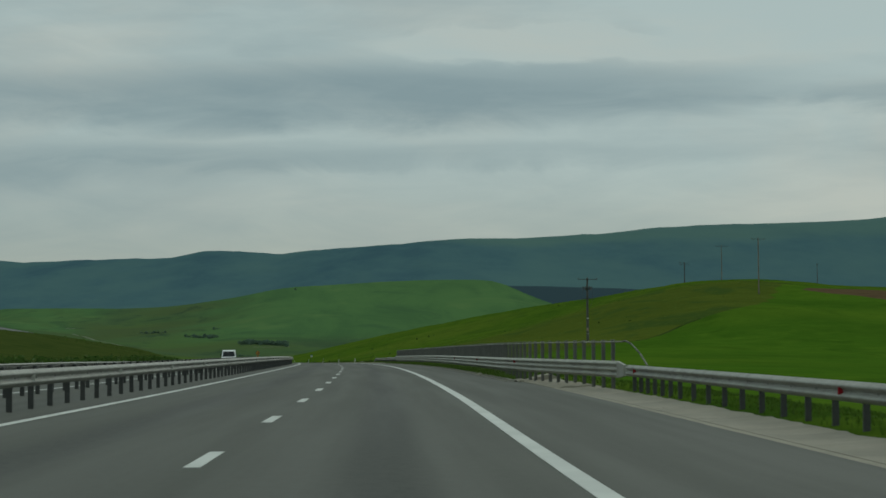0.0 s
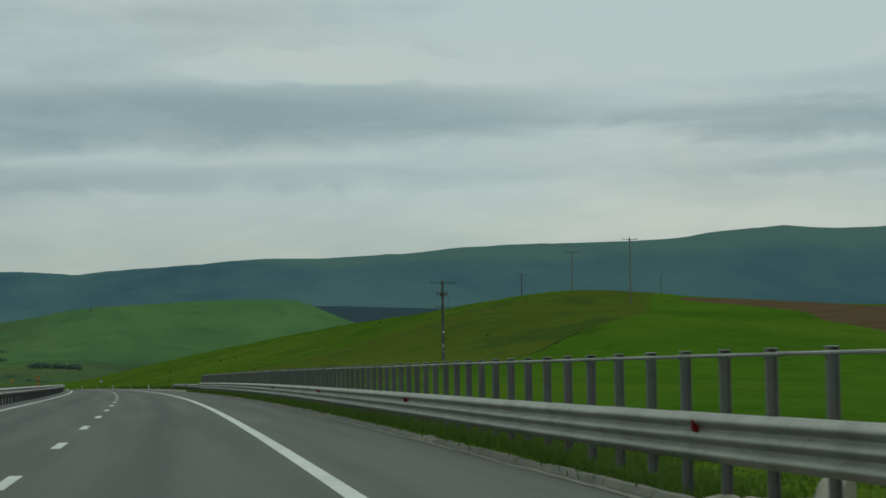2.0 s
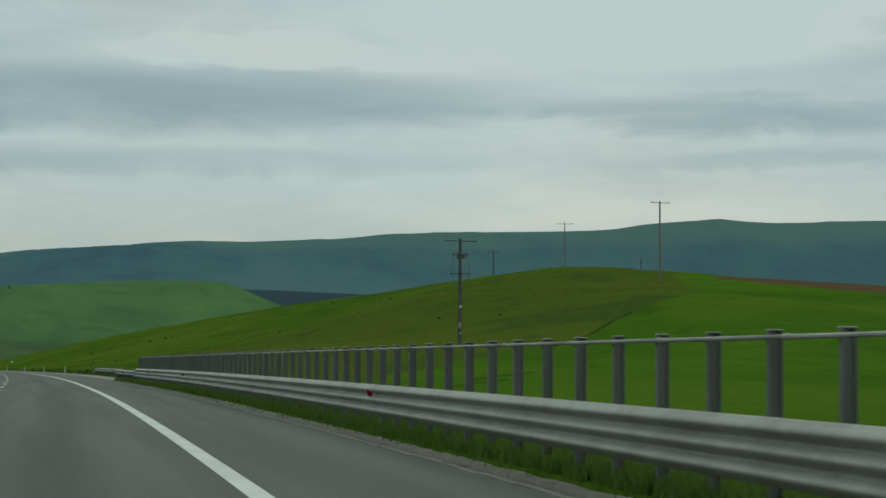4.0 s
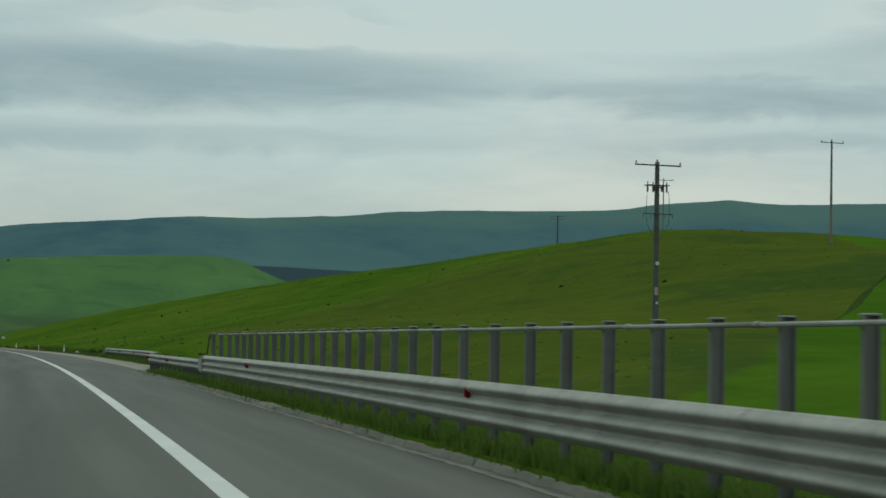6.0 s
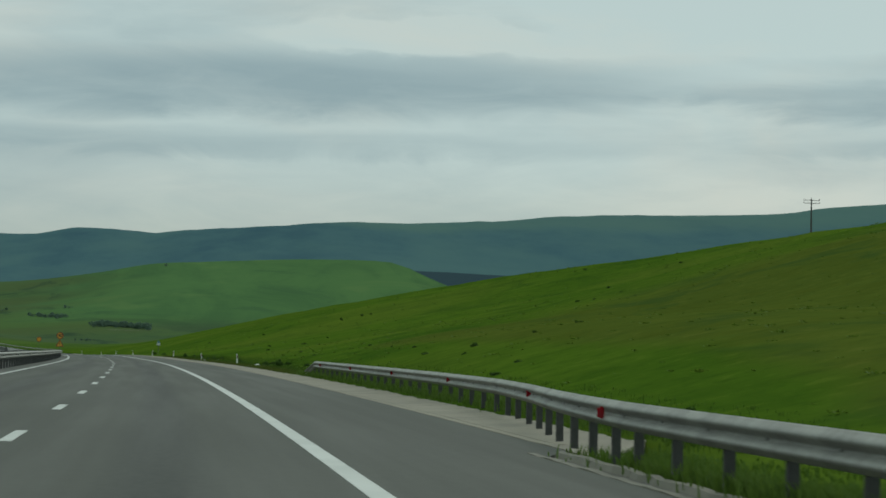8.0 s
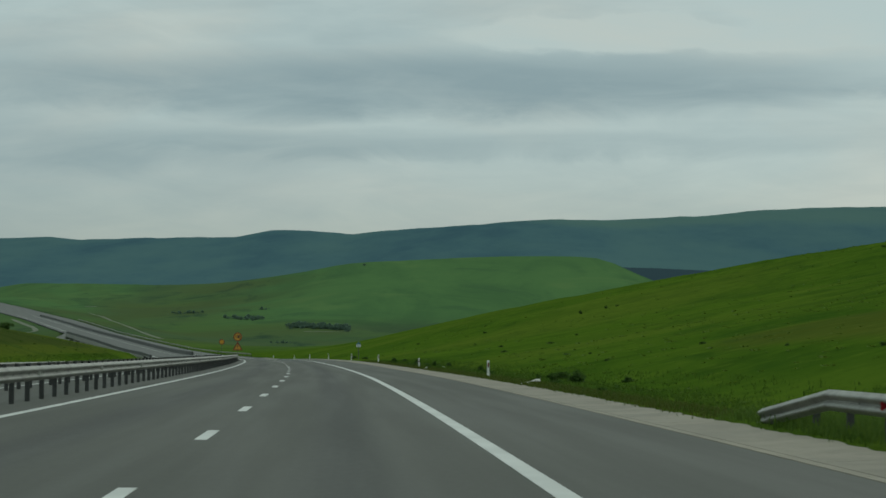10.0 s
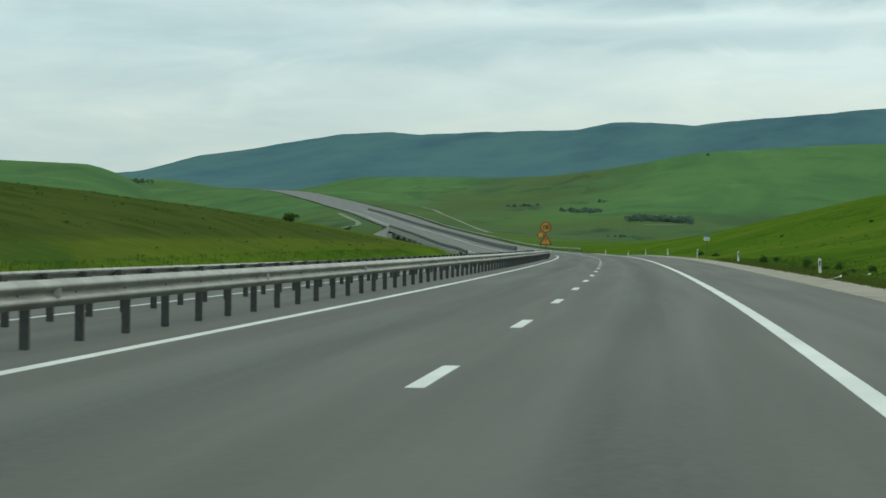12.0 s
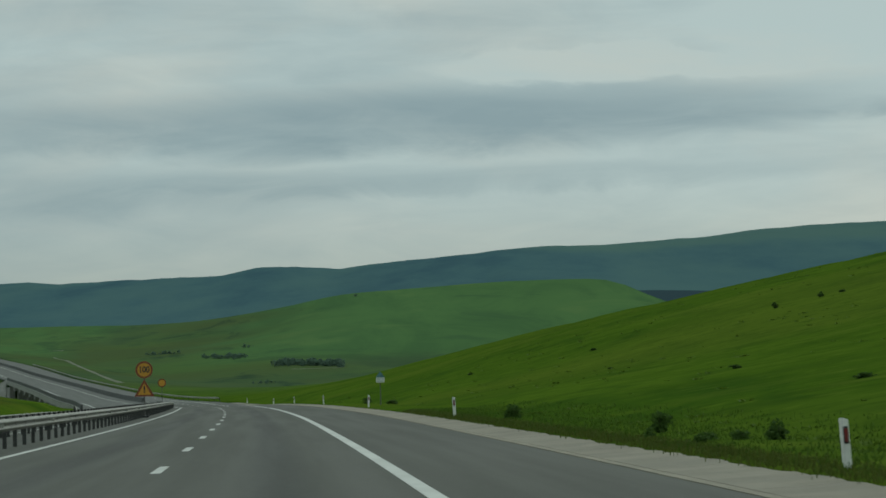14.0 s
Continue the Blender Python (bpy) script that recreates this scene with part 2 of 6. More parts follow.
def concrete(name, tone):
    m = Mat(name, 0.85)
    a, b = m.noise(0.6, 5.0), m.noise(7.0, 6.0, 0.65)
    lo = tuple(c * 0.72 for c in tone)
    base = m.mix(m.ramp(a, 0.3, 0.7), lo, tone)
    base = m.mix(m.ramp(b, 0.5, 0.8, 0.0, 0.55), base, tuple(c * 0.5 for c in tone))
    stain = m.noise(1.7, 5.0, 0.7, distort=0.8)
    base = m.mix(m.ramp(stain, 0.52, 0.72, 0.0, 0.45), base, (tone[0] * 0.62, tone[1] * 0.60, tone[2] * 0.52))
    base = m.mix(m.ramp(stain, 0.44, 0.30, 0.0, 0.35), base, tuple(min(c * 1.25, 0.8) for c in tone))
    base = m.mix(m.math("MULTIPLY", m.random(), 0.10), base, (0.2, 0.2, 0.16))
    m.colour(base)
    m.bump(m.math("ADD", m.math("MULTIPLY", b, 0.5), m.math("MULTIPLY", stain, 0.5)), 0.5, 0.03)
    return m.mat


def zinc(name, tone, metal=0.55, rough=0.48, dirt=0.5):
    m = Mat(name, rough, metal)
    a, b = m.noise(1.3, 5.0, 0.6), m.noise(14.0, 5.0, 0.6)
    base = m.mix(m.ramp(a, 0.35, 0.7, 0.0, dirt), tone, tuple(c * 0.62 for c in tone))
    base = m.mix(m.ramp(b, 0.45, 0.8, 0.0, 0.35), base, tuple(c * 0.7 for c in tone))
    base = m.mix(m.math("MULTIPLY", m.random(), 0.22), base, tuple(c * 0.7 for c in tone))
    m.colour(base)
    m.rough(m.ramp(b, 0.2, 0.8, rough - 0.06, rough + 0.2))
    return m.mat


def plain(name, tone, rough=0.6, metal=0.0, vary=0.25, scale=6.0):
    m = Mat(name, rough, metal)
    a = m.noise(scale, 5.0, 0.6)
    m.colour(m.mix(m.ramp(a, 0.35, 0.75, 0.0, 1.0), tone, tuple(c * (1 - vary) for c in tone)))
    m.bump(a, 0.15, 0.005)
    return m.mat


def foliage(name, dark_, light_):
    m = Mat(name, 0.7)
    m.bsdf.inputs["Specular IOR Level"].default_value = 0.1
    isl = m.geo.outputs["Random Per Island"]
    base = m.mix(isl, dark_, light_)
    base = m.mix(m.math("MULTIPLY", m.random(), 0.4), base, dark_)
    m.colour(base)
    # light passes through the blades
    through_ = m.n.new("ShaderNodeBsdfTranslucent")
    m.l.new(base, through_.inputs["Color"])
    both_ = m.n.new("ShaderNodeMixShader")
    both_.inputs[0].default_value = 0.45
    m.l.new(m.bsdf.outputs[0], both_.inputs[1])
    m.l.new(through_.outputs[0], both_.inputs[2])
    m.l.new(both_.outputs[0], m.n["Material Output"].inputs["Surface"])
    return m.mat


def soil(name, tone):
    """Bare damp earth with weeds: matt, with no sheen."""
    m = Mat(name, 0.95)
    m.colour(m.mix(m.ramp(m.noise(3.0, 5.0, 0.65), 0.35, 0.65), tone, tuple(c * 1.7 for c in tone)))
    m.bsdf.inputs["Specular IOR Level"].default_value = 0.0
    return m.mat


def land():
    """The land cover: meadow with crop, ploughed, dry and wooded areas by the mesh's own cover layers. Aerial haze is
    put into the far colours.
    """
    m = Mat("land_cover", 0.9)
    cov = m.attr("cover")
    cs = m.n.new("ShaderNodeSeparateColor")
    m.l.new(cov.outputs["Color"], cs.inputs[0])
    crop, plough, wood = cs.outputs[0], cs.outputs[1], cs.outputs[2]
    dry = m.attr("dry").outputs["Fac"]
    far = m.attr("far_field").outputs["Fac"]
    big, mid = m.noise(0.006, 4.0, 0.6), m.noise(0.03, 5.0, 0.62, distort=0.6)
    small, tuft = m.noise(0.28, 5.0, 0.65), m.noise(2.2, 6.0, 0.7)
    # meadow
    meadow = m.mix(m.ramp(mid, 0.33, 0.68), (0.045, 0.092, 0.0086), (0.065, 0.116, 0.0112))
    meadow = m.mix(m.ramp(small, 0.42, 0.72, 0.0, 0.55), meadow, (0.031, 0.069, 0.0071))
    meadow = m.mix(m.ramp(tuft, 0.45, 0.8, 0.0, 0.35), meadow, (0.079, 0.128, 0.0153))
    # rank darker growth in clumps, and paler streaks along the slope
    spots, clumps = m.noise(0.16, 3.0, 0.5), m.noise(0.11, 5.0, 0.62, stretch=(1, 0.45, 1), distort=0.7)
    meadow = m.mix(m.ramp(clumps, 0.48, 0.68, 0.0, 0.75), meadow, (0.025, 0.063, 0.0082))
    meadow = m.mix(m.ramp(spots, 0.55, 0.74, 0.0, 0.6), meadow, (0.024, 0.055, 0.0068))
    streaks = m.noise(0.09, 4.0, 0.6, stretch=(0.3, 1, 2.5), distort=0.5)
    meadow = m.mix(m.ramp(streaks, 0.55, 0.72, 0.0, 0.55), meadow, (0.087, 0.126, 0.0163))
    upper = m.noise(0.014, 3.0, 0.55)
    meadow = m.mix(m.ramp(upper, 0.48, 0.66, 0.0, 0.5), meadow, (0.082, 0.114, 0.0153))
    hum = m.noise(0.85, 4.0, 0.6)
    meadow = m.mix(m.ramp(hum, 0.52, 0.68, 0.0, 0.45), meadow, (0.026, 0.061, 0.0071))
    meadow = m.mix(m.ramp(hum, 0.45, 0.32, 0.0, 0.38), meadow, (0.090, 0.136, 0.0163))
    dryc = m.mix(m.ramp(mid, 0.35, 0.65), (0.071, 0.097, 0.0150), (0.057, 0.082, 0.0132))
    dryc = m.mix(m.ramp(small, 0.4, 0.7, 0.0, 0.6), dryc, (0.054, 0.071, 0.0095))
    dryc = m.mix(m.ramp(clumps, 0.50, 0.64, 0.0, 0.8), dryc, (0.035, 0.066, 0.0144))
    dryc = m.mix(m.ramp(hum, 0.52, 0.68, 0.0, 0.4), dryc, (0.036, 0.062, 0.0112))
    dryc = m.mix(m.ramp(hum, 0.44, 0.32, 0.0, 0.35), dryc, (0.104, 0.119, 0.0224))
    heath = m.mix(m.ramp(small, 0.4, 0.65), (0.046, 0.062, 0.016), (0.034, 0.052, 0.014))
    heath = m.mix(m.ramp(spots, 0.5, 0.68, 0.0, 0.7), heath, (0.020, 0.040, 0.009))
    dryc = m.mix(m.ramp(dry, 0.87, 0.98, 0.0, 0.85), dryc, heath)
    base = m.mix(m.ramp(m.math("ADD", dry, m.math("MULTIPLY", m.math("SUBTRACT", mid, 0.5), 0.9)), 0.3, 0.7), meadow, dryc)
    # crop
    cropc = m.mix(m.ramp(small, 0.35, 0.7), (0.043, 0.102, 0.009), (0.059, 0.121, 0.011))
    cropc = m.mix(m.ramp(mid, 0.38, 0.62, 0.0, 0.75), cropc, (0.036, 0.086, 0.008))
    cropc = m.mix(m.ramp(upper, 0.42, 0.60, 0.0, 0.55), cropc, (0.074, 0.130, 0.012))
    cropc = m.mix(m.ramp(hum, 0.5, 0.7, 0.0, 0.25), cropc, (0.024, 0.064, 0.006))
    cropc = m.mix(m.ramp(clumps, 0.52, 0.72, 0.0, 0.55), cropc, (0.023, 0.062, 0.006))
    crop = m.math("ADD", crop, m.math("MULTIPLY", m.math("SUBTRACT", small, 0.5), 0.12))
    base = m.mix(m.ramp(crop, 0.44, 0.56), base, cropc)
    # far pale-green fields, with the haze of distance put into their colour
    hazed_farc = m.mix(m.ramp(big, 0.38, 0.62), (0.068, 0.120, 0.040), (0.064, 0.102, 0.045))
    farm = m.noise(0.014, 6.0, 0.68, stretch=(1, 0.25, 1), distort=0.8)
    hazed_farc = m.mix(m.ramp(farm, 0.45, 0.72, 0.0, 0.8), hazed_farc, (0.046, 0.082, 0.037))
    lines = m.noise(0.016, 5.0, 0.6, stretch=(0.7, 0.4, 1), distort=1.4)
    hazed_farc = m.mix(m.ramp(lines, 0.55, 0.70, 0.0, 0.6), hazed_farc, (0.079, 0.128, 0.0360))
    hazed_farc = m.mix(m.ramp(lines, 0.42, 0.30, 0.0, 0.6), hazed_farc, (0.036, 0.067, 0.0306))
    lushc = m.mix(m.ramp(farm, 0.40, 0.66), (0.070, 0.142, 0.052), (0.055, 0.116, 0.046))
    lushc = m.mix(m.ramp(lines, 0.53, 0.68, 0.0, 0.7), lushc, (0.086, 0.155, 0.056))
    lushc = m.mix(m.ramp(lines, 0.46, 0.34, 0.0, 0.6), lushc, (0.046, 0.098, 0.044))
    hazed_farc = m.mix(m.ramp(m.math("ADD", m.attr("lush").outputs["Fac"], m.math("MULTIPLY", m.math("SUBTRACT", big, 0.5), 0.8)), 0.2, 0.9), hazed_farc, lushc)
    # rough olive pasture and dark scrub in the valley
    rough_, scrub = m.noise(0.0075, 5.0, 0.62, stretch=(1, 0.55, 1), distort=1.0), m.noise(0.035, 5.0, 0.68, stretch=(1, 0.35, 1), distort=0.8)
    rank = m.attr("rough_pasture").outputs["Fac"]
    hazed_farc = m.mix(m.math("MULTIPLY", m.ramp(rough_, 0.44, 0.62, 0.0, 0.7), rank), hazed_farc, (0.064, 0.090, 0.036))
    hazed_farc = m.mix(m.math("MULTIPLY", m.ramp(rough_, 0.48, 0.36, 0.0, 0.8), rank), hazed_farc, (0.044, 0.078, 0.040))
    hazed_farc = m.mix(m.math("MULTIPLY", m.ramp(scrub, 0.54, 0.68, 0.0, 0.8), rank), hazed_farc, (0.028, 0.054, 0.034))
    base = m.mix(far, base, hazed_farc)
    earth = m.mix(m.ramp(small, 0.3, 0.7), (0.098, 0.068, 0.036), (0.078, 0.054, 0.030))
    base = m.mix(m.ramp(plough, 0.42, 0.58), base, earth)
    # far woods: aerial haze is put into these bluish base colours
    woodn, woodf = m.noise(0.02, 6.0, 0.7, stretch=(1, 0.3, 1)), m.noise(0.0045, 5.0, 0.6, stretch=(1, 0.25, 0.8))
    hazed_woodc = m.mix(m.ramp(woodn, 0.3, 0.7), (0.050, 0.104, 0.120), (0.060, 0.120, 0.131))
    hazed_woodc = m.mix(m.ramp(woodf, 0.42, 0.66, 0.0, 0.75), hazed_woodc, (0.073, 0.137, 0.135))
    hazed_woodc = m.mix(m.ramp(woodf, 0.46, 0.32, 0.0, 0.75), hazed_woodc, (0.041, 0.087, 0.110))
    # paler green towards the crest of the range
    hazed_woodc = m.mix(m.ramp(m.math("ADD", m.attr("upland").outputs["Fac"], m.math("MULTIPLY", m.math("SUBTRACT", woodf, 0.5), 1.4)), 0.1, 1.1, 0.0, 0.75), hazed_woodc, (0.082, 0.146, 0.126))
    hazed_woodc = m.mix(m.attr("pine").outputs["Fac"], hazed_woodc, (0.034, 0.058, 0.068))
    base = m.mix(m.ramp(m.math("ADD", wood, m.math("MULTIPLY", m.math("SUBTRACT", woodn, 0.5), 0.25)), 0.4, 0.6), base, hazed_woodc)
    m.colour(base)
    m.bump(m.math("ADD", m.math("MULTIPLY", tuft, 0.35), m.math("MULTIPLY", small, 0.65)), 0.5, 0.35)
    m.bsdf.inputs["Specular IOR Level"].default_value = 0.0
    return m.mat


ASPHALT, PAINT = asphalt(), road_paint()
GUTTER, KERB = concrete("gutter_concrete", (0.226, 0.205, 0.152)), concrete("kerb_concrete", (0.176, 0.165, 0.126))
GUTTER_LIP, SILT = concrete("gutter_lip_concrete", (0.235, 0.212, 0.155)), concrete("silt", (0.080, 0.077, 0.058))
BRIDGE = concrete("bridge_concrete", (0.30, 0.30, 0.275))
# the shade on the barrier faces is put into this dark tone
PARAPET_SHADED = concrete("shaded_parapet", (0.075, 0.08, 0.076))
TRACK = concrete("pale_track", (0.078, 0.100, 0.048))
ZINC, ZINC_OLD = zinc("galvanised_steel", (0.340, 0.340, 0.292), 0.3, 0.55, 0.7), zinc("weathered_steel_post", (0.114, 0.114, 0.104), 0.3, 0.6, 0.6)
POST_DARK = zinc("dark_steel_post", (0.060, 0.062, 0.058), 0.2, 0.7, 0.5)
ZINC_POST = zinc("grey_steel_post", (0.150, 0.151, 0.137), 0.2, 0.6, 0.6)
ZINC_RAIL = zinc("dull_galvanised_rail", (0.300, 0.303, 0.268), 0.3, 0.55, 0.9)
BOLT = plain("dark_bolt", (0.17, 0.175, 0.165), 0.5, 0.6)
POLE = concrete("pole_concrete", (0.075, 0.075, 0.07))
DAMP_SOIL = soil("damp_soil", (0.022, 0.040, 0.009))
DITCH = soil("ditch_grass", (0.026, 0.042, 0.010))
POLE_PALE = concrete("pale_pole_concrete", (0.195, 0.165, 0.128))
IRON = plain("dark_iron", (0.06, 0.06, 0.06), 0.6, 0.3)
PORCELAIN = plain("insulator_glaze", (0.12, 0.09, 0.08), 0.25)
RED = plain("red_reflector", (0.30, 0.010, 0.016), 0.25)
DULL_RED = plain("dull_red_reflector", (0.20, 0.013, 0.014), 0.35)
PALE_REF = plain("pale_reflector", (0.55, 0.55, 0.50), 0.25)
WHITE = plain("white_plastic", (0.72, 0.72, 0.69), 0.45, 0.0, 0.15)
BLACK = plain("black_plastic", (0.02, 0.02, 0.02), 0.45)
AMBER = plain("amber_sheeting", (0.57, 0.275, 0.018), 0.4, 0.0, 0.12)
BLUE = plain("blue_sheeting", (0.07, 0.18, 0.22), 0.4)
SIGN_RED = plain("red_sheeting", (0.205, 0.042, 0.013), 0.4)
LEAF, LEAF_DARK = foliage("bush_leaves", (0.042, 0.088, 0.018), (0.078, 0.136, 0.030)), foliage("tree_leaves", (0.082, 0.126, 0.082), (0.116, 0.164, 0.104))
# distance haze is put into these paler, bluer leaf greens
LEAF_HAZED = foliage("hazed_thicket_leaves", (0.080, 0.138, 0.100), (0.108, 0.168, 0.120))
BARK = plain("bark", (0.07, 0.05, 0.035), 0.9, 0.0, 0.4)
BLADES = foliage("grass_blades", (0.044, 0.092, 0.011), (0.076, 0.132, 0.017))
RANK = foliage("rank_verge_grass", (0.068, 0.126, 0.020), (0.112, 0.180, 0.030))
STRAW = foliage("yellowing_grass", (0.064, 0.092, 0.016), (0.112, 0.128, 0.030))
TUSSOCK = foliage("tussock_grass", (0.066, 0.120, 0.013), (0.106, 0.168, 0.020))
DRY_WOOD = plain("dead_branch", (0.13, 0.12, 0.085), 0.9, 0.0, 0.4)
VAN_WHITE = plain("white_car_paint", (0.75, 0.76, 0.76), 0.3, 0.0, 0.06, 1.0)
GLASS = plain("dark_car_glass", (0.02, 0.025, 0.03), 0.08, 0.0, 0.1)
RUBBER = plain("tyre_rubber", (0.02, 0.02, 0.02), 0.8)
LAND = land()

# ---- mesh helpers ----


def mesh_from(name, verts, faces, mats, smooth=False, face_mat=None):
    me = bpy.data.meshes.new(name)
    me.from_pydata([tuple(v) for v in verts], [], faces)
    for m in mats if isinstance(mats, (list, tuple)) else [mats]:
        me.materials.append(m)
    if face_mat is not None:
        me.polygons.foreach_set("material_index", face_mat)
    if smooth:
        me.polygons.foreach_set("use_smooth", [True] * len(me.polygons))
    me.update()
    return me


def bm_mesh(name, bm, mats, smooth=False):
    me = bpy.data.meshes.new(name)
    bmesh.ops.recalc_face_normals(bm, faces=bm.faces)
    bm.to_mesh(me)
    bm.free()
    for m in mats if isinstance(mats, (list, tuple)) else [mats]:
        me.materials.append(m)
    if smooth:
        me.polygons.foreach_set("use_smooth", [True] * len(me.polygons))
    return me


def part(name, bm, material, parent, label="", at=None, smooth=False):
    """Link a bmesh (or a ready mesh) as one part under its thing."""
    me = bm if isinstance(bm, bpy.types.Mesh) else bm_mesh(name, bm, material, smooth)
    ob = new(name, me)
    ob.parent = parent
    if at is not None:
        ob.matrix_basis = at
    if label:
        tagged(ob, label)
    return ob


def box(bm, size, centre, turn=None, bevel=0.0, mat=0):
    m = Matrix.Translation(centre) @ (turn.to_4x4() if turn else Matrix.Identity(4)) @ Matrix.Diagonal((*size, 1))
    made = bmesh.ops.create_cube(bm, size=1.0, matrix=m)
    for f in {f for v in made["verts"] for f in v.link_faces}:
        f.material_index = mat
    if bevel:
        edges = {e for v in made["verts"] for e in v.link_edges}
        bmesh.ops.bevel(bm, geom=list(edges), offset=bevel, segments=1, affect="EDGES")
    return made


def rod(bm, a, b, r0, r1=None, sides=8, mat=0):
    """A tapered round bar from a to b."""
    a, b = Vector(a), Vector(b)
    r1 = r0 if r1 is None else r1
    d = b - a
    m = Matrix.Translation((a + b) / 2) @ d.to_track_quat("Z", "Y").to_matrix().to_4x4()
    made = bmesh.ops.create_cone(bm, cap_ends=True, segments=sides, radius1=r0, radius2=r1, depth=d.length, matrix=m)
    for f in {f for v in made["verts"] for f in v.link_faces}:
        f.material_index = mat
    return made


def thing(name, label, category, group="", at=None, kind=""):
    ob = new(name)
    ob.empty_display_size = 0.3
    if at is not None:
        ob.matrix_basis = at
    return tagged(ob, label, category, group, kind)


# ---- the line of the road ----
# the lane line between the two lanes of the near carriageway: x, y, z
LINE = (
    (-1.65, -119.99, -1.09), (0.0, 0.0, 0.0), (0.55, 40.0, 0.36), (1.41, 79.99, 0.76), (1.92, 119.98, 1.14),
    (2.11, 159.98, 1.47), (1.93, 199.98, 1.73), (1.33, 239.98, 1.95), (0.37, 279.97, 2.15), (-1.0, 319.94, 2.33),
    (-2.72, 359.9, 2.48), (-4.76, 399.85, 2.6), (-7.26, 439.77, 2.7), (-10.13, 479.67, 2.8), (-13.29, 519.55, 2.89),
    (-16.88, 559.38, 2.96), (-20.91, 599.18, 2.99), (-25.25, 638.94, 2.96), (-29.73, 678.69, 2.86),
    (-34.86, 718.45, 2.72), (-44.9, 775.0, 3.18), (-61.0, 845.0, 4.4), (-85.7, 945.0, 7.5), (-119.5, 1070.0, 12.3),
    (-161.1, 1221.0, 18.9), (-199.4, 1345.0, 24.7), (-242.7, 1480.0, 31.6), (-319.6, 1700.0, 42.6), (-427.6, 2000.0, 50.6), (-547.6, 2300.0, 44.6),
)
BANK = (1.72, 1.81, 0.84, 0.73, 0.91, 0.63, 0.4, -0.7, -0.9, -0.83, -0.79, 0.0, 1.5)  # per cent, every 80 m from -40


def hermite(xs, ys, x):
    """Smooth interpolation through the knots, flat outside them."""
    xs, ys = np.asarray(xs, float), np.asarray(ys, float)
    x = np.clip(np.asarray(x, float), xs[0], xs[-1])
    k = np.clip(np.searchsorted(xs, x) - 1, 0, len(xs) - 2)
    d = np.gradient(ys, axis=0) / np.gradient(xs).reshape((-1,) + (1,) * (ys.ndim - 1))
    h = xs[k + 1] - xs[k]
    t = (x - xs[k]) / h
    sh = t.shape + (1,) * (ys.ndim - 1)
    t, h = t.reshape(sh), h.reshape(sh)
    return ((2 * t**3 - 3 * t**2 + 1) * ys[k] + (t**3 - 2 * t**2 + t) * h * d[k]
            + (-2 * t**3 + 3 * t**2) * ys[k + 1] + (t**3 - t**2) * h * d[k + 1])


_line = np.array(LINE)
_chord = np.r_[0, np.cumsum(np.linalg.norm(np.diff(_line[:, :2], axis=0), axis=1))]
_chord -= _chord[1]
S_GRID = np.arange(-118.0, _chord[-1] - 1, 2.0)
P_GRID = hermite(_chord, _line, S_GRID)
TH_GRID = np.arctan2(np.gradient(P_GRID[:, 0]), np.gradient(P_GRID[:, 1]))


def bank_at(s):
    return np.interp(s, np.arange(-40.0, 921.0, 80.0), BANK) * 0.01


def drop_at(s):
    """How steeply the far carriageway falls away from the median."""
    return np.interp(s, (0, 160, 320, 700, 800), (0.034, 0.036, 0.054, 0.058, 0.0))


def cross_fall(s, n):
    """How far the roadway lies below the lane line, n metres to its right."""
    far_tilt = np.interp(s, (780, 900, 1090, 1250, 1400), (0.0, 0.066, 0.085, 0.03, 0.0))
    return n * bank_at(s) + np.maximum(-7.0 - n, 0) * drop_at(s) + np.clip(n + 4.0, 0, 16) * far_tilt


def road_point(s, n, up=0.0):
    """World places at s metres along the lane line and n metres to its right, up metres over the roadway."""
    s, n, up = np.broadcast_arrays(np.asarray(s, float), np.asarray(n, float), np.asarray(up, float))
    x, y, z = (np.interp(s, S_GRID, P_GRID[:, i]) for i in range(3))
    th = np.interp(s, S_GRID, TH_GRID)
    return np.stack([x + n * np.cos(th), y - n * np.sin(th), z - cross_fall(s, n) + up], -1)


def road_frame(s, n, up=0.0, n2=None, ds=1.0):
    """A pose on the road: y along it, x to the right, upright. n2: the offset ds metres further on."""
    a, b = road_point(s, n, up), road_point(s + ds, n if n2 is None else n2, up)
    y = Vector(b - a).normalized()
    x = y.cross(Vector((0, 0, 1))).normalized()
    z = x.cross(y)
    return Matrix(((x.x, y.x, z.x, a[0]), (x.y, y.y, z.y, a[1]), (x.z, y.z, z.z, a[2]), (0, 0, 0, 1)))


def upright_frame(s, n, up=0.0):
    a = road_point(s, n, up)
    th = float(np.interp(s, S_GRID, TH_GRID))
    return Matrix.Translation(Vector(a)) @ Matrix.Rotation(-th, 4, "Z")


# ---- the ground ----
HILL_Y = (0, 90, 180, 260, 340, 420, 500, 600, 740, 920)
HILL_N = (12, 22, 38, 62, 82, 100, 150, 230, 340)
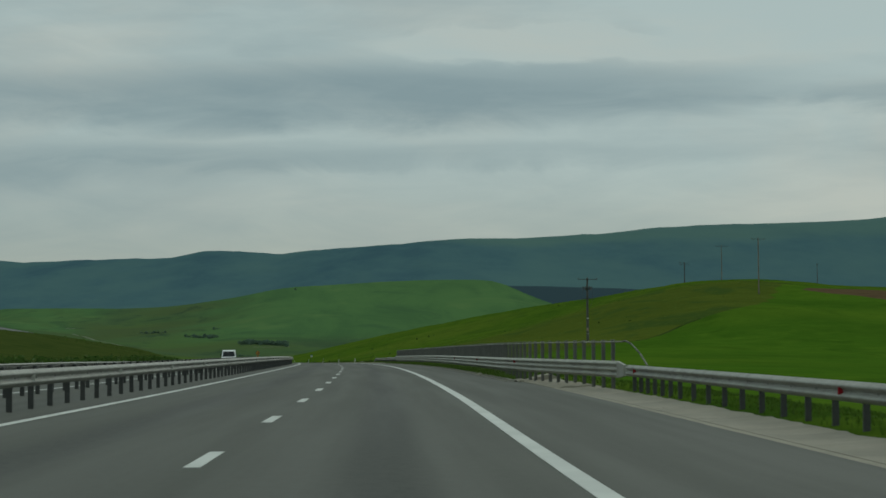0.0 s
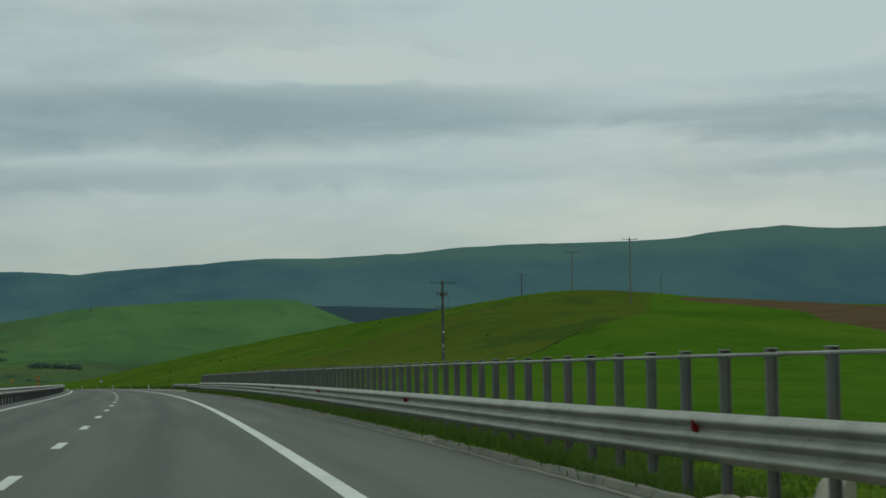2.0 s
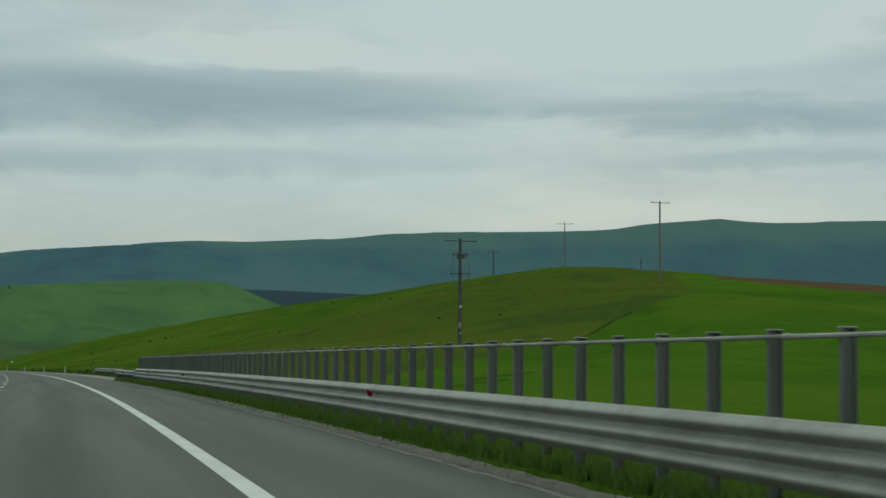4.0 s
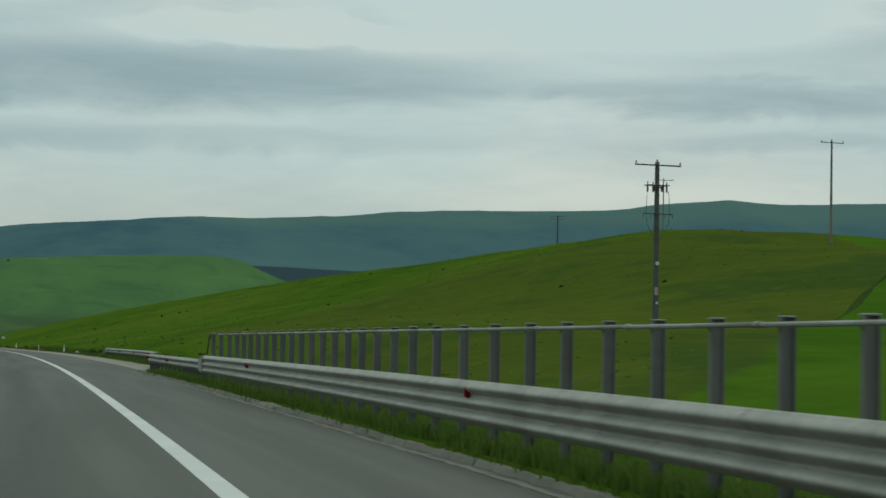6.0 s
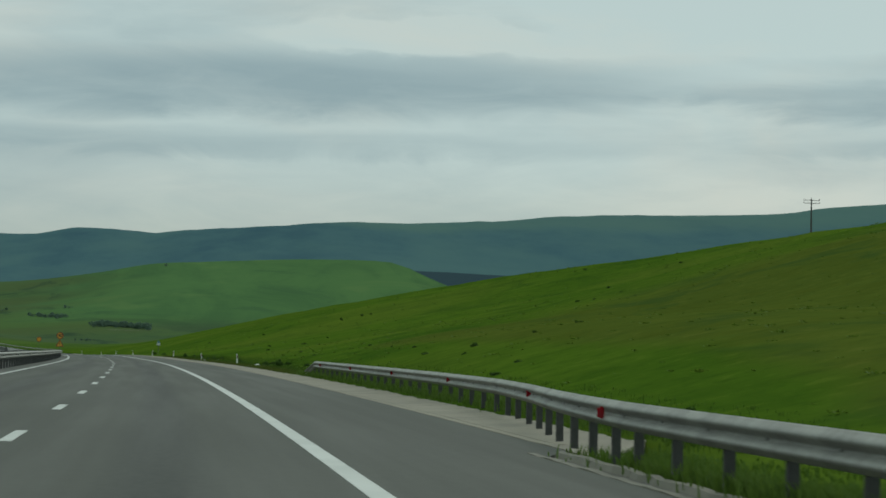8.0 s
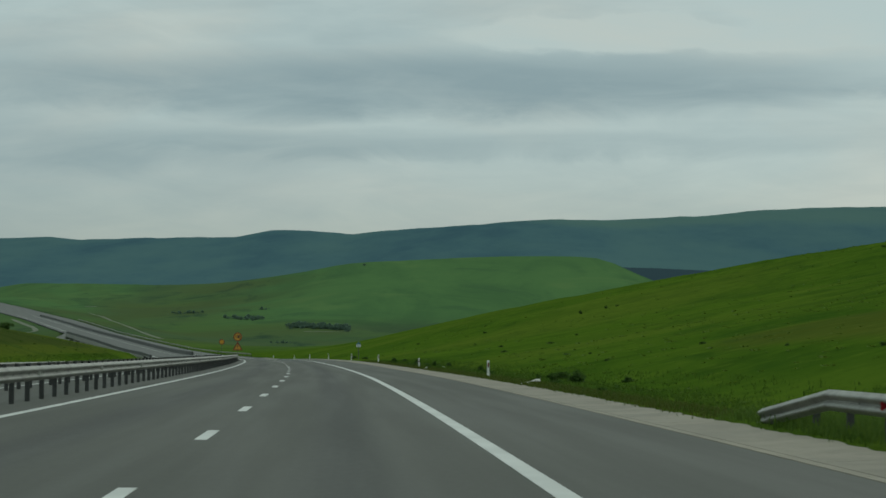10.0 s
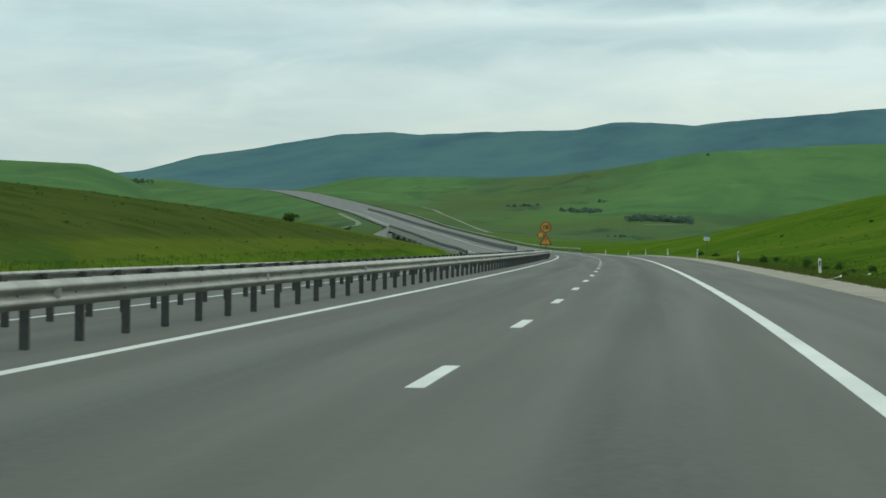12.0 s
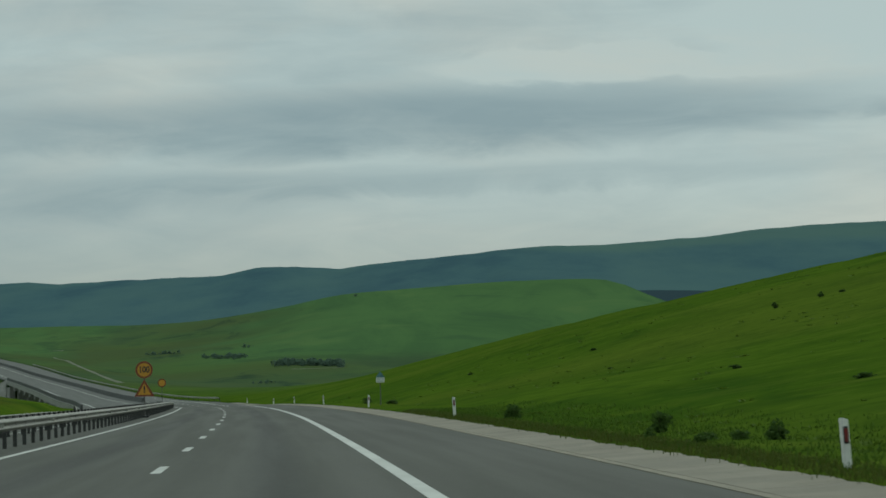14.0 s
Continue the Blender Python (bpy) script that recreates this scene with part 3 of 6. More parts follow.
HILL = (  # the slopes beside the near carriageway, metres over the roadway
    (-0.6, -1.7, -2.6, -3.1, -3.3, -3.4, -3.5, -3.1, -2.6), (-0.6, -1.2, -1.7, -2.2, -2.3, -2.2, -1.9, -1.5, -1.1),
    (-0.8, -0.3, -0.2, -0.8, -0.6, -0.3, 0.5, 0.7, 0.5), (-0.5, 1.2, 1.7, 2.0, 2.5, 3.0, 3.9, 3.3, 2.0),
    (0.0, 2.8, 4.6, 9.6, 9.0, 9.4, 8.3, 6.0, 3.9), (0.1, 2.0, 5.3, 12.2, 15.8, 14.7, 9.9, 8.9, 6.7),
    (0.2, 1.9, 5.0, 9.9, 14.9, 19.3, 17.0, 13.8, 10.4), (0.2, 2.3, 6.6, 12.1, 17.1, 18.6, 20.7, 18.3, 16.1),
    (0.1, 2.7, 6.6, 12.3, 15.6, 17.7, 20.0, 23.1, 24.1), (0.0, 1.6, 3.1, 5.0, 6.5, 8.2, 15.4, 31.6, 33.0),
)
BANKS_Y = (0, 100, 220, 340, 460, 560, 660, 780, 900)
BANKS_N = (-260, -160, -95, -55, -34, -20)
BANKS = (  # beyond the far carriageway
    (-3.7, -3.2, -2.9, -2.4, -1.7, -0.8), (0.7, 0.2, -0.3, -0.6, -0.8, -0.8), (6.8, 4.9, 3.4, 2.1, 0.7, -0.8),
    (13.0, 9.5, 7.1, 4.9, 2.1, -0.8), (18.8, 13.4, 10.0, 6.9, 3.2, -0.8), (23.1, 15.7, 10.6, 6.4, 3.4, -0.8),
    (26.2, 17.1, 10.9, 6.4, 2.9, 0.1), (28.6, 18.7, 11.3, 5.6, 2.5, 0.6), (30.0, 19.0, 9.1, 2.6, 0.0, -1.3),
)
# crest of the far range by bearing from (0, 200): degrees, distance, height
RANGE_AZ = (-60, -26, -17, -15.4, -13.7, -11.6, -10.2, -9.4, -6.8, -5.1, -4.1, -3.1, -1.9, -0.1, 1.6, 3.9, 5.5, 6.7, 9, 11, 13.6, 15.8, 17.2, 19, 20.4, 24, 32, 60)
RANGE_H = (60, 90, 158, 193, 211, 240, 244, 240, 248, 250, 264, 262, 253, 255, 254, 249, 242, 241, 242, 241, 236, 229, 237, 239, 230, 226, 205, 150)
RANGE_D = ((-60, 4200), (-26, 4300), (-10, 4300), (-4, 4250), (-1.9, 4150), (3.7, 3620), (9, 3300), (14.7, 3080), (25, 2800), (60, 2600))
MID_X = (-2200, -900, -450, -313, -184, -142, -100, -53, 0, 50, 130, 148, 180, 230, 400, 2200)  # the low ridge before it
MID_H = (90, 75, 56, 58, 58, 61, 67, 76, 79, 82, 83, 79.5, 66, 52, 50, 60)


def smooth_step(a, b, x):
    t = np.clip((x - a) / (b - a), 0, 1)
    return t * t * (3 - 2 * t)


def table2(yn, nn, tab, y, n):
    """Smooth surface over a table of heights."""
    tab = np.array(tab, float)
    rows = hermite(yn, tab, y)  # one row of the table for each y
    nn = np.array(nn, float)
    n = np.clip(n, nn[0], nn[-1])
    d = np.gradient(rows, axis=1) / np.gradient(nn)
    k = np.clip(np.searchsorted(nn, n) - 1, 0, len(nn) - 2)
    i = np.arange(len(n))
    h = nn[k + 1] - nn[k]
    t = (n - nn[k]) / h
    return ((2 * t**3 - 3 * t**2 + 1) * rows[i, k] + (t**3 - 2 * t**2 + t) * h * d[i, k]
            + (-2 * t**3 + 3 * t**2) * rows[i, k + 1] + (t**3 - t**2) * h * d[i, k + 1])


def value_noise(x, y, seed):
    """Cheap smooth noise between -1 and 1."""
    rng = np.random.RandomState(seed)
    g = rng.rand(64, 64) * 2 - 1
    xi, yi = np.floor(x).astype(int), np.floor(y).astype(int)
    fx, fy = x - xi, y - yi
    fx, fy = fx * fx * (3 - 2 * fx), fy * fy * (3 - 2 * fy)
    a, b = g[xi % 64, yi % 64], g[(xi + 1) % 64, yi % 64]
    c, d = g[xi % 64, (yi + 1) % 64], g[(xi + 1) % 64, (yi + 1) % 64]
    return (a * (1 - fx) + b * fx) * (1 - fy) + (c * (1 - fx) + d * fx) * fy


LINE_Y = P_GRID[:, 1]


def road_at_y(y):
    return np.interp(y, LINE_Y, P_GRID[:, 0]), np.interp(y, LINE_Y, P_GRID[:, 2]), np.interp(y, LINE_Y, TH_GRID), np.interp(y, LINE_Y, S_GRID)


def gutter_here(s):
    """1 where a concrete gutter lies beside the carriageway, 0 where grass comes up to the kerb."""
    return (s < 100.5) | (s > 275.5)


def ground_height(x, y, rough=True):
    """The height of the land, with the road's bed cut into it."""
    x, y = np.asarray(x, float), np.asarray(y, float)
    xr, zr, th, s = road_at_y(y)
    n = (x - xr) * np.cos(th)
    s_here = s - (x - xr) * np.sin(th)
    # near slopes
    right = zr + table2(HILL_Y, HILL_N, HILL, y, n)
    left = zr + table2(BANKS_Y, BANKS_N, BANKS, y, n)
    near = np.where(n > -6, right, left)
    near = near + np.maximum(-n - 260, 0) * 0.03
    # far valley, low ridge and range
    mid = hermite(MID_X, MID_H, x)
    rise = np.clip((y - 820) / 1030, 0, 1)
    valley = 2.0 + (mid - 2.0) * rise**2.0
    a = np.degrees(np.arctan2(x, y - 200))
    dist = np.hypot(x, y - 200)
    rd = np.interp(a, [r[0] for r in RANGE_D], [r[1] for r in RANGE_D])
    rh = np.interp(a, RANGE_AZ, RANGE_H) - np.interp(a, (2, 11), (9.0, 0.5))
    rh = rh - np.interp(a, (3.5, 6, 8, 13, 15, 17), (0.0, 3.2, 5.6, 5.6, 2.6, 0.0))
    rd2 = rd * np.interp(a, (1.5, 8, 60), (1.0, 1.2, 1.2))
    rh = 2.2 + (rh - 2.2) * (rd2 + 70) / (rd + 70)
    rd = rd2
    dip = np.where(x > -120, 14.0, 2.0) * smooth_step(1850, 1960, y)
    shelf = np.where(x > 120, 96.0 - 0.03 * (x - 180), mid + 4)
    shelf_y = mid - dip + (shelf - mid + dip) * smooth_step(2000, 2300, y)
    up = smooth_step(0, 1, np.clip((dist - 2150) / (rd - 2150), 0, 1)) ** 1.0
    back = smooth_step(0, 1, np.clip((dist - rd) / 1500, 0, 1))
    far = shelf_y + (rh - shelf_y) * up - back * 110
    # the hill behind the far carriageway's bank
    hill2 = (44.0 + 0.045 * np.maximum(-n - 130, 0)) * np.exp(-((y - 1330) / 330) ** 2) * smooth_step(-45, -140, n)
    valley = np.maximum(valley, hill2)
    z = np.where(y < 1850, valley, far)
    w = smooth_step(780, 1080, y)
    z = near * (1 - w) + z * w
    if rough:
        woods = smooth_step(2300, 2700, dist)
        z = z + woods * (value_noise(x / 90, y / 90, 3) * 1.6 + value_noise(x / 31, y / 31, 5) * 1.1)
        side = smooth_step(12, 40, np.abs(n)) * (1 - woods)
        z = z + side * (value_noise(x / 17, y / 17, 7) * 0.22 + value_noise(x / 6.1, y / 6.1, 9) * 0.09 + value_noise(x / 60, y / 60, 10) * 0.5)
    # the bed of the road
    edge = np.where(gutter_here(s_here), 8.6, 6.86)
    level = zr - cross_fall(s, n)
    verge_r = level + np.where(gutter_here(s_here) & (n > 0), 0.05 + 0.10 * smooth_step(8.6, 9.4, n), -0.03)
    grassy = smooth_step(107, 112, s_here) * smooth_step(271, 264, s_here)
    verge_r = verge_r + np.where(n > 0, 0.11 * grassy , 0.0)
    wr = smooth_step(9.5, 15, n)
    wl_ = smooth_step(-19.0, -23, n)
    far_w = smooth_step(700, 900, y)
    wr = wr * (1 - far_w) + smooth_step(11, 70, n) * far_w
    wl_ = wl_ * (1 - far_w) + smooth_step(-21, -80, n) * far_w
    bed = np.where((n < edge - 0.05) & (n > -18.3), level - 0.35, verge_r)
    # sunk bed of the concrete outfall
    bed = bed - 0.3 * smooth_step(94, 97, s_here) * smooth_step(106, 102.5, s_here) * smooth_step(9.0, 8.7, n) * (n > 6.5)
    # open ground under the far bridge
    bed = bed - 6.0 * smooth_step(770, 810, s_here) * smooth_step(1042, 1030, s_here) * smooth_step(-6, -11, n)
    gone = smooth_step(2050, 2200, y)
    wr, wl_ = np.maximum(wr, gone), np.maximum(wl_, gone)
    bed = np.where(gone > 0.99, z, bed)
    z = np.where(n > -6, bed * (1 - wr) + z * wr, bed * (1 - wl_) + z * wl_)
    return z, n, s_here, dist


def build_ground():
    ys = np.r_[np.arange(-300, -20, 20), np.arange(-20, 700, 3.5), np.arange(700, 1100, 9), np.arange(1100, 2500, 22), np.arange(2500, 4800, 26)]
    rv = np.r_[6.72, 6.84, 7.3, 8.52, 8.63, 9.0, 9.5, np.arange(10.2, 16, 0.8), np.arange(16, 40, 2.0), np.arange(40, 170, 5.0), np.arange(170, 420, 11), np.geomspace(420, 2700, 70)]
    lv = -np.r_[18.2, 18.36, 19, 20, 21.5, np.arange(23, 45, 2.2), np.arange(45, 150, 6), np.arange(150, 420, 13), np.geomspace(420, 2700, 70)]
    vs = np.r_[lv[::-1], -12.0, -5.0, 2.0, rv]
    Y, V = np.meshgrid(ys, vs, indexing="ij")
    xr, zr, th, s = road_at_y(Y.ravel())
    n_ = V.ravel()
    X = xr + n_ / np.maximum(np.cos(th), 0.6)
    z, n, s_here, dist = ground_height(X, Y.ravel())
    verts = np.stack([X, Y.ravel(), z], -1)
    rows, cols = Y.shape
    i = np.arange(rows * cols).reshape(rows, cols)
    faces = np.stack([i[:-1, :-1], i[:-1, 1:], i[1:, 1:], i[1:, :-1]], -1).reshape(-1, 4)
    me = mesh_from("ground", verts.tolist(), faces.tolist(), LAND, smooth=True)
    x, y = X, Y.ravel()
    wob = value_noise(x / 30, y / 30, 11) * 6
    # crop: the bright field beyond the barrier, up to a slanting headland
    crop = smooth_step(9, -9, y + wob * 0.25 - crop_edge(n)) * smooth_step(13, 15, n) * smooth_step(330, 300, n)
    plough = smooth_step(-2.5, 2.5, n - np.interp(y, (275, 285, 300, 330, 355, 375, 390), (81, 83, 86, 90, 91.5, 88.5, 84)) + wob * 0.15) * smooth_step(271, 275, y) * smooth_step(388, 378, y) * smooth_step(300, 280, n)
    dark_field = smooth_step(140, 160, x) * smooth_step(1985, 2020, y) * smooth_step(2420, 2360, y)
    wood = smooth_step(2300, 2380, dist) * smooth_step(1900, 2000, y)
    dry = 0.85 * smooth_step(0, 7, n - np.interp(y, (262, 312), (9, 14))) * smooth_step(440, 380, y - 0.25 * (n - 40)) * smooth_step(190, 225, y) + smooth_step(-19, -29, n) * smooth_step(-150, -85, n + wob * 5) * smooth_step(740, 660, y)
    lush = smooth_step(-170, -60, x) * smooth_step(1230, 1420, y)
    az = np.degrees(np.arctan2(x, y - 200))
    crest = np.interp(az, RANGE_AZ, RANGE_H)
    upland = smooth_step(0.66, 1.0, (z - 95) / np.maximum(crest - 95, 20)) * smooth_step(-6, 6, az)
    lush = np.maximum(lush, 0.85 * smooth_step(-165, -235, x) * smooth_step(900, 1050, y))
    rough_pasture = smooth_step(860, 980, y) * np.maximum(smooth_step(-20, -110, x), smooth_step(1420, 1250, y)) * (1 - 0.6 * lush)
    # the hazed field colours come in with distance
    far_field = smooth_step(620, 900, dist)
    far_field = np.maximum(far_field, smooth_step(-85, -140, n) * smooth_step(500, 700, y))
    c = me.color_attributes.new("cover", "FLOAT_COLOR", "POINT")
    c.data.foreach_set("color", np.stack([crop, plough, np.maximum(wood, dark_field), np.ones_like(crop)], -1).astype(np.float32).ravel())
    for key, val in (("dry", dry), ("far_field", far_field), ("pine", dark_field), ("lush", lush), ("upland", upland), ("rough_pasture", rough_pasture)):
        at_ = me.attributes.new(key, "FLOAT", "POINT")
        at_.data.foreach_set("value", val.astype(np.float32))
    return tagged(new("ground", me), "rolling green meadow and fields with wooded hills behind", "ground", kind="structure")


def crop_edge(n):
    """How far along the crop reaches, by the distance from the road."""
    return np.interp(n, (14, 21.8, 26, 34, 41.5, 48, 53, 58, 63, 67, 74, 82, 100), (235, 247.5, 256.7, 274, 287.5, 298.5, 306.5, 314, 321.5, 329, 350, 377, 430))


ground = build_ground()

# ---- carriageways ----


def strip(name, s0, s1, step, offsets, ups, mat, with_lane=False):
    """A band along the road through the offsets n (callables of s or numbers) at heights ups."""
    ss = np.arange(s0, s1 + step / 2, step)
    cols = [road_point(ss, o(ss) if callable(o) else o, u) for o, u in zip(offsets, ups)]
    k = len(cols)
    verts = np.stack(cols, 1).reshape(-1, 3)
    i = np.arange(len(verts)).reshape(len(ss), k)
    faces = np.stack([i[:-1, :-1], i[:-1, 1:], i[1:, 1:], i[1:, :-1]], -1).reshape(-1, 4)
    me = mesh_from(name, verts.tolist(), faces.tolist(), mat)
    if with_lane:
        ns = np.stack([np.broadcast_to(o(ss) if callable(o) else o, ss.shape) for o in offsets], 1).ravel()
        lane = np.stack([ns, np.repeat(ss, k), np.zeros(len(ns))], -1).astype(np.float32)
        a = me.attributes.new("lane", "FLOAT_VECTOR", "POINT")
        a.data.foreach_set("vector", lane.ravel())
    return me


def asphalt_edge(s):
    return np.where(gutter_here(s), 7.12, 6.42)


def road_mesh():
    ss = np.r_[np.arange(-116, 860, 2.0), np.arange(860, 2400, 8.0)]
    offs = (-18.35, -18.3, -15.0, -11.2, -7.0, -4.0, 0.0, 3.72, None, None)
    ns = np.stack([np.full_like(ss, o) if o is not None else asphalt_edge(ss) for o in offs], 1)
    ns[:, -1] += 0.01
    ns[:, :2] += 0.9 * (ss > 765)[:, None]
    ups = np.zeros_like(ns)
    ups[:, 0] = ups[:, -1] = -0.3
    pts = road_point(np.repeat(ss, len(offs)), ns.ravel(), ups.ravel())
    i = np.arange(len(pts)).reshape(len(ss), len(offs))
    faces = np.stack([i[:-1, :-1], i[:-1, 1:], i[1:, 1:], i[1:, :-1]], -1).reshape(-1, 4)
    me = mesh_from("road", pts.tolist(), faces.tolist(), ASPHALT)
    a = me.attributes.new("lane", "FLOAT_VECTOR", "POINT")
    a.data.foreach_set("vector", np.stack([ns.ravel(), np.repeat(ss, len(offs)), np.zeros(ns.size)], -1).astype(np.float32).ravel())
    return me


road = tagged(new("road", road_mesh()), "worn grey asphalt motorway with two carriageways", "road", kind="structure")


def painted_line(name, s0, s1, n, width, parent):
    h = width / 2
    me = strip(name, s0, s1, 2.0, (n - h, n - h, n + h, n + h), (0.0, 0.005, 0.005, 0.0), PAINT)
    ob = new(name, me)
    ob.parent = parent
    return ob


tagged(painted_line("edge_line", -116, 860, 3.715, 0.225, road), "broad white edge line")
tagged(painted_line("edge_line", -116, 860, -3.75, 0.17, road), "white inner edge line")
painted_line("edge_line", -116, 1300, -7.5, 0.17, road)
painted_line("edge_line", -116, 1300, -15.0, 0.25, road)


def dash_mesh():
    v = [(-0.085, -1.5, 0), (0.085, -1.5, 0), (0.085, 1.5, 0), (-0.085, 1.5, 0)]
    v = [(x, y, -0.01) for x, y, _ in v] + [(x * 0.97, y * 0.998, 0.005) for x, y, _ in v]
    return mesh_from("lane_dash", v, [(4, 5, 6, 7), (0, 1, 5, 4), (1, 2, 6, 5), (2, 3, 7, 6), (3, 0, 4, 7)], PAINT)


DASH = dash_mesh()
for k in range(-6, 66):
    part("lane_dash", DASH, None, road, at=road_frame(12.0 * k + 0.5 - 1.5, 0.0, 0.0, ds=3.0) @ Matrix.Translation((0, 1.5, 0)))
for k in range(0, 66):
    part("lane_dash", DASH, None, road, at=road_frame(12.0 * k + 5.0, -11.25, 0.0, ds=3.0))


def gutter(s0, s1, ends, name="gutter"):
    """A concrete side channel in cast lengths: a flat lip, a silted groove and a sloping face with a ragged back edge."""
    g = new(name)
    tagged(g, "pale sloped concrete drainage gutter beside the asphalt", "gutter", kind="structure")
    rng = random.Random(int(s0) + 200)
    shapes = []
    prof = ((7.10, -0.25), (7.10, 0.014), (7.29, 0.012), (7.305, -0.045), (7.365, -0.045), (7.39, -0.004), (7.95, 0.012), (8.38, 0.045), (8.52, 0.058), (8.58, 0.01), (8.62, -0.25))
    for v in range(6):
        bm = bmesh.new()
        ring = []
        edge = 0.0
        for k in range(7):
            free = 0 < k < 6
            edge = (edge * 0.5 + rng.uniform(-0.07, 0.08)) * free
            sag = rng.uniform(-0.012, 0.014) * free
            row = []
            for i, (n, u) in enumerate(prof):
                push = edge if i >= 8 else edge * 0.4 if i == 7 else rng.uniform(-0.007, 0.007) if i in (1, 2) else 0.0
                lift = sag if 5 < i < 9 else 0.0
                row.append(bm.verts.new((n - 8.0 + push, k * 3.0 / 6, u + lift)))
            ring.append(row)
        for a, b in zip(ring, ring[1:]):
            for i in range(len(prof) - 1):
                bm.faces.new((a[i], a[i + 1], b[i + 1], b[i])).material_index = 1 if i < 2 else 2 if i in (2, 3) else 0
        bm.faces.new(ring[0])
        bm.faces.new(ring[-1])
        shapes.append(bm_mesh("gutter_slab", bm, [GUTTER, GUTTER_LIP, SILT]))
    s = s0
    while s < s1 - 1:
        part("gutter_slab", shapes[rng.randrange(6)], None, g, at=road_frame(s, 8.0, 0.0, ds=3.0) @ Matrix.Translation((0, 0, rng.uniform(-0.001, 0.001))))
        s += 3.0
    # the tapered length where the channel begins or ends
    for tip, root in ends:
        bm = bmesh.new()
        rows = []
        for f in (0.0, 0.5, 1.0):
            q = tip + (root - tip) * f
            outer = 7.45 + 1.21 * f
            rows.append([bm.verts.new(tuple(road_point(q, n_, u))) for n_, u in ((7.10, -0.25), (7.10, 0.010), (7.30, 0.010), (7.3 + 0.09 * f, -0.02 * f), (outer - 0.10, 0.03 + 0.06 * f), (outer, 0.03 + 0.06 * f), (outer + 0.02, -0.3))])
        for a, b in zip(rows, rows[1:]):
            for i in range(6):
                bm.faces.new((a[i], a[i + 1], b[i + 1], b[i]))
        bm.faces.new(rows[0])
        bm.faces.new(rows[-1][::-1])
        part("gutter_end", bm, GUTTER, g, "tapered end of the gutter")
    return g


gutter(-39, 90, ())
gutter(278, 760, ((274.6, 278.0),))


def kerb(s0, s1):
    """A narrow concrete channel: a broken front lip, silt in the bed and a raised back lip under the grass."""
    g = new("kerb")
    tagged(g, "weathered narrow concrete edge channel with grass behind", "kerb", kind="structure")
    rng = random.Random(5)
    shapes = []
    prof = ((-0.25, -0.30), (-0.25, 0.016), (-0.17, 0.020), (-0.15, -0.022), (0.08, -0.026), (0.12, 0.040), (0.20, 0.052), (0.23, 0.0), (0.23, -0.30))
    for v in range(8):
        bm = bmesh.new()
        rows = []
        for k in range(6):
            free = 0 < k < 5
            front, rear, up = (rng.uniform(-0.012, 0.035) * free, rng.uniform(-0.05, 0.03) * free, rng.uniform(-0.014, 0.010) * free)
            rows.append([bm.verts.new((x + (front if i in (2, 3) else rear if 3 < i < 7 else 0.0), 0.002 + k * 1.996 / 5, z + (up if i in (1, 2, 5, 6) else 0.0))) for i, (x, z) in enumerate(prof)])
        for a, b in zip(rows, rows[1:]):
            for i in range(len(prof) - 1):
                bm.faces.new((a[i], a[i + 1], b[i + 1], b[i])).material_index = 1 if i in (2, 3) else 0
        bm.faces.new(rows[0])
        bm.faces.new(rows[-1][::-1])
        shapes.append(bm_mesh("kerb_stone", bm, [KERB, SILT]))
    s = s0
    while s < s1 - 1:
        part("kerb_stone", shapes[rng.randrange(8)], None, g, at=road_frame(s, 6.66, 0.0, ds=2.0) @ Matrix.Translation((rng.uniform(-0.012, 0.012), 0, rng.uniform(-0.006, 0.006))))
        s += 2.0
    return g


kerb(101, 276)


def tall_line(s):
    return np.interp(s, (82, 83, 88, 93, 98, 103, 109, 115, 250), (8.66, 8.64, 8.3, 7.85, 7.4, 7.1, 6.93, 6.9, 6.88))


TALL_POSTS = [float(np.interp(k, (0, 2, 8, 9, 11, 14, 28, 78, 87, 92, 96, 107, 111, 112, 113, 114, 115), (85.8, 88.93, 97.9, 99.6, 102.46, 106.47, 126.12, 194.6, 206.7, 213.66, 219.95, 234.95, 240.7, 242.2, 243.9, 246.05, 248.15))) for k in range(116)]


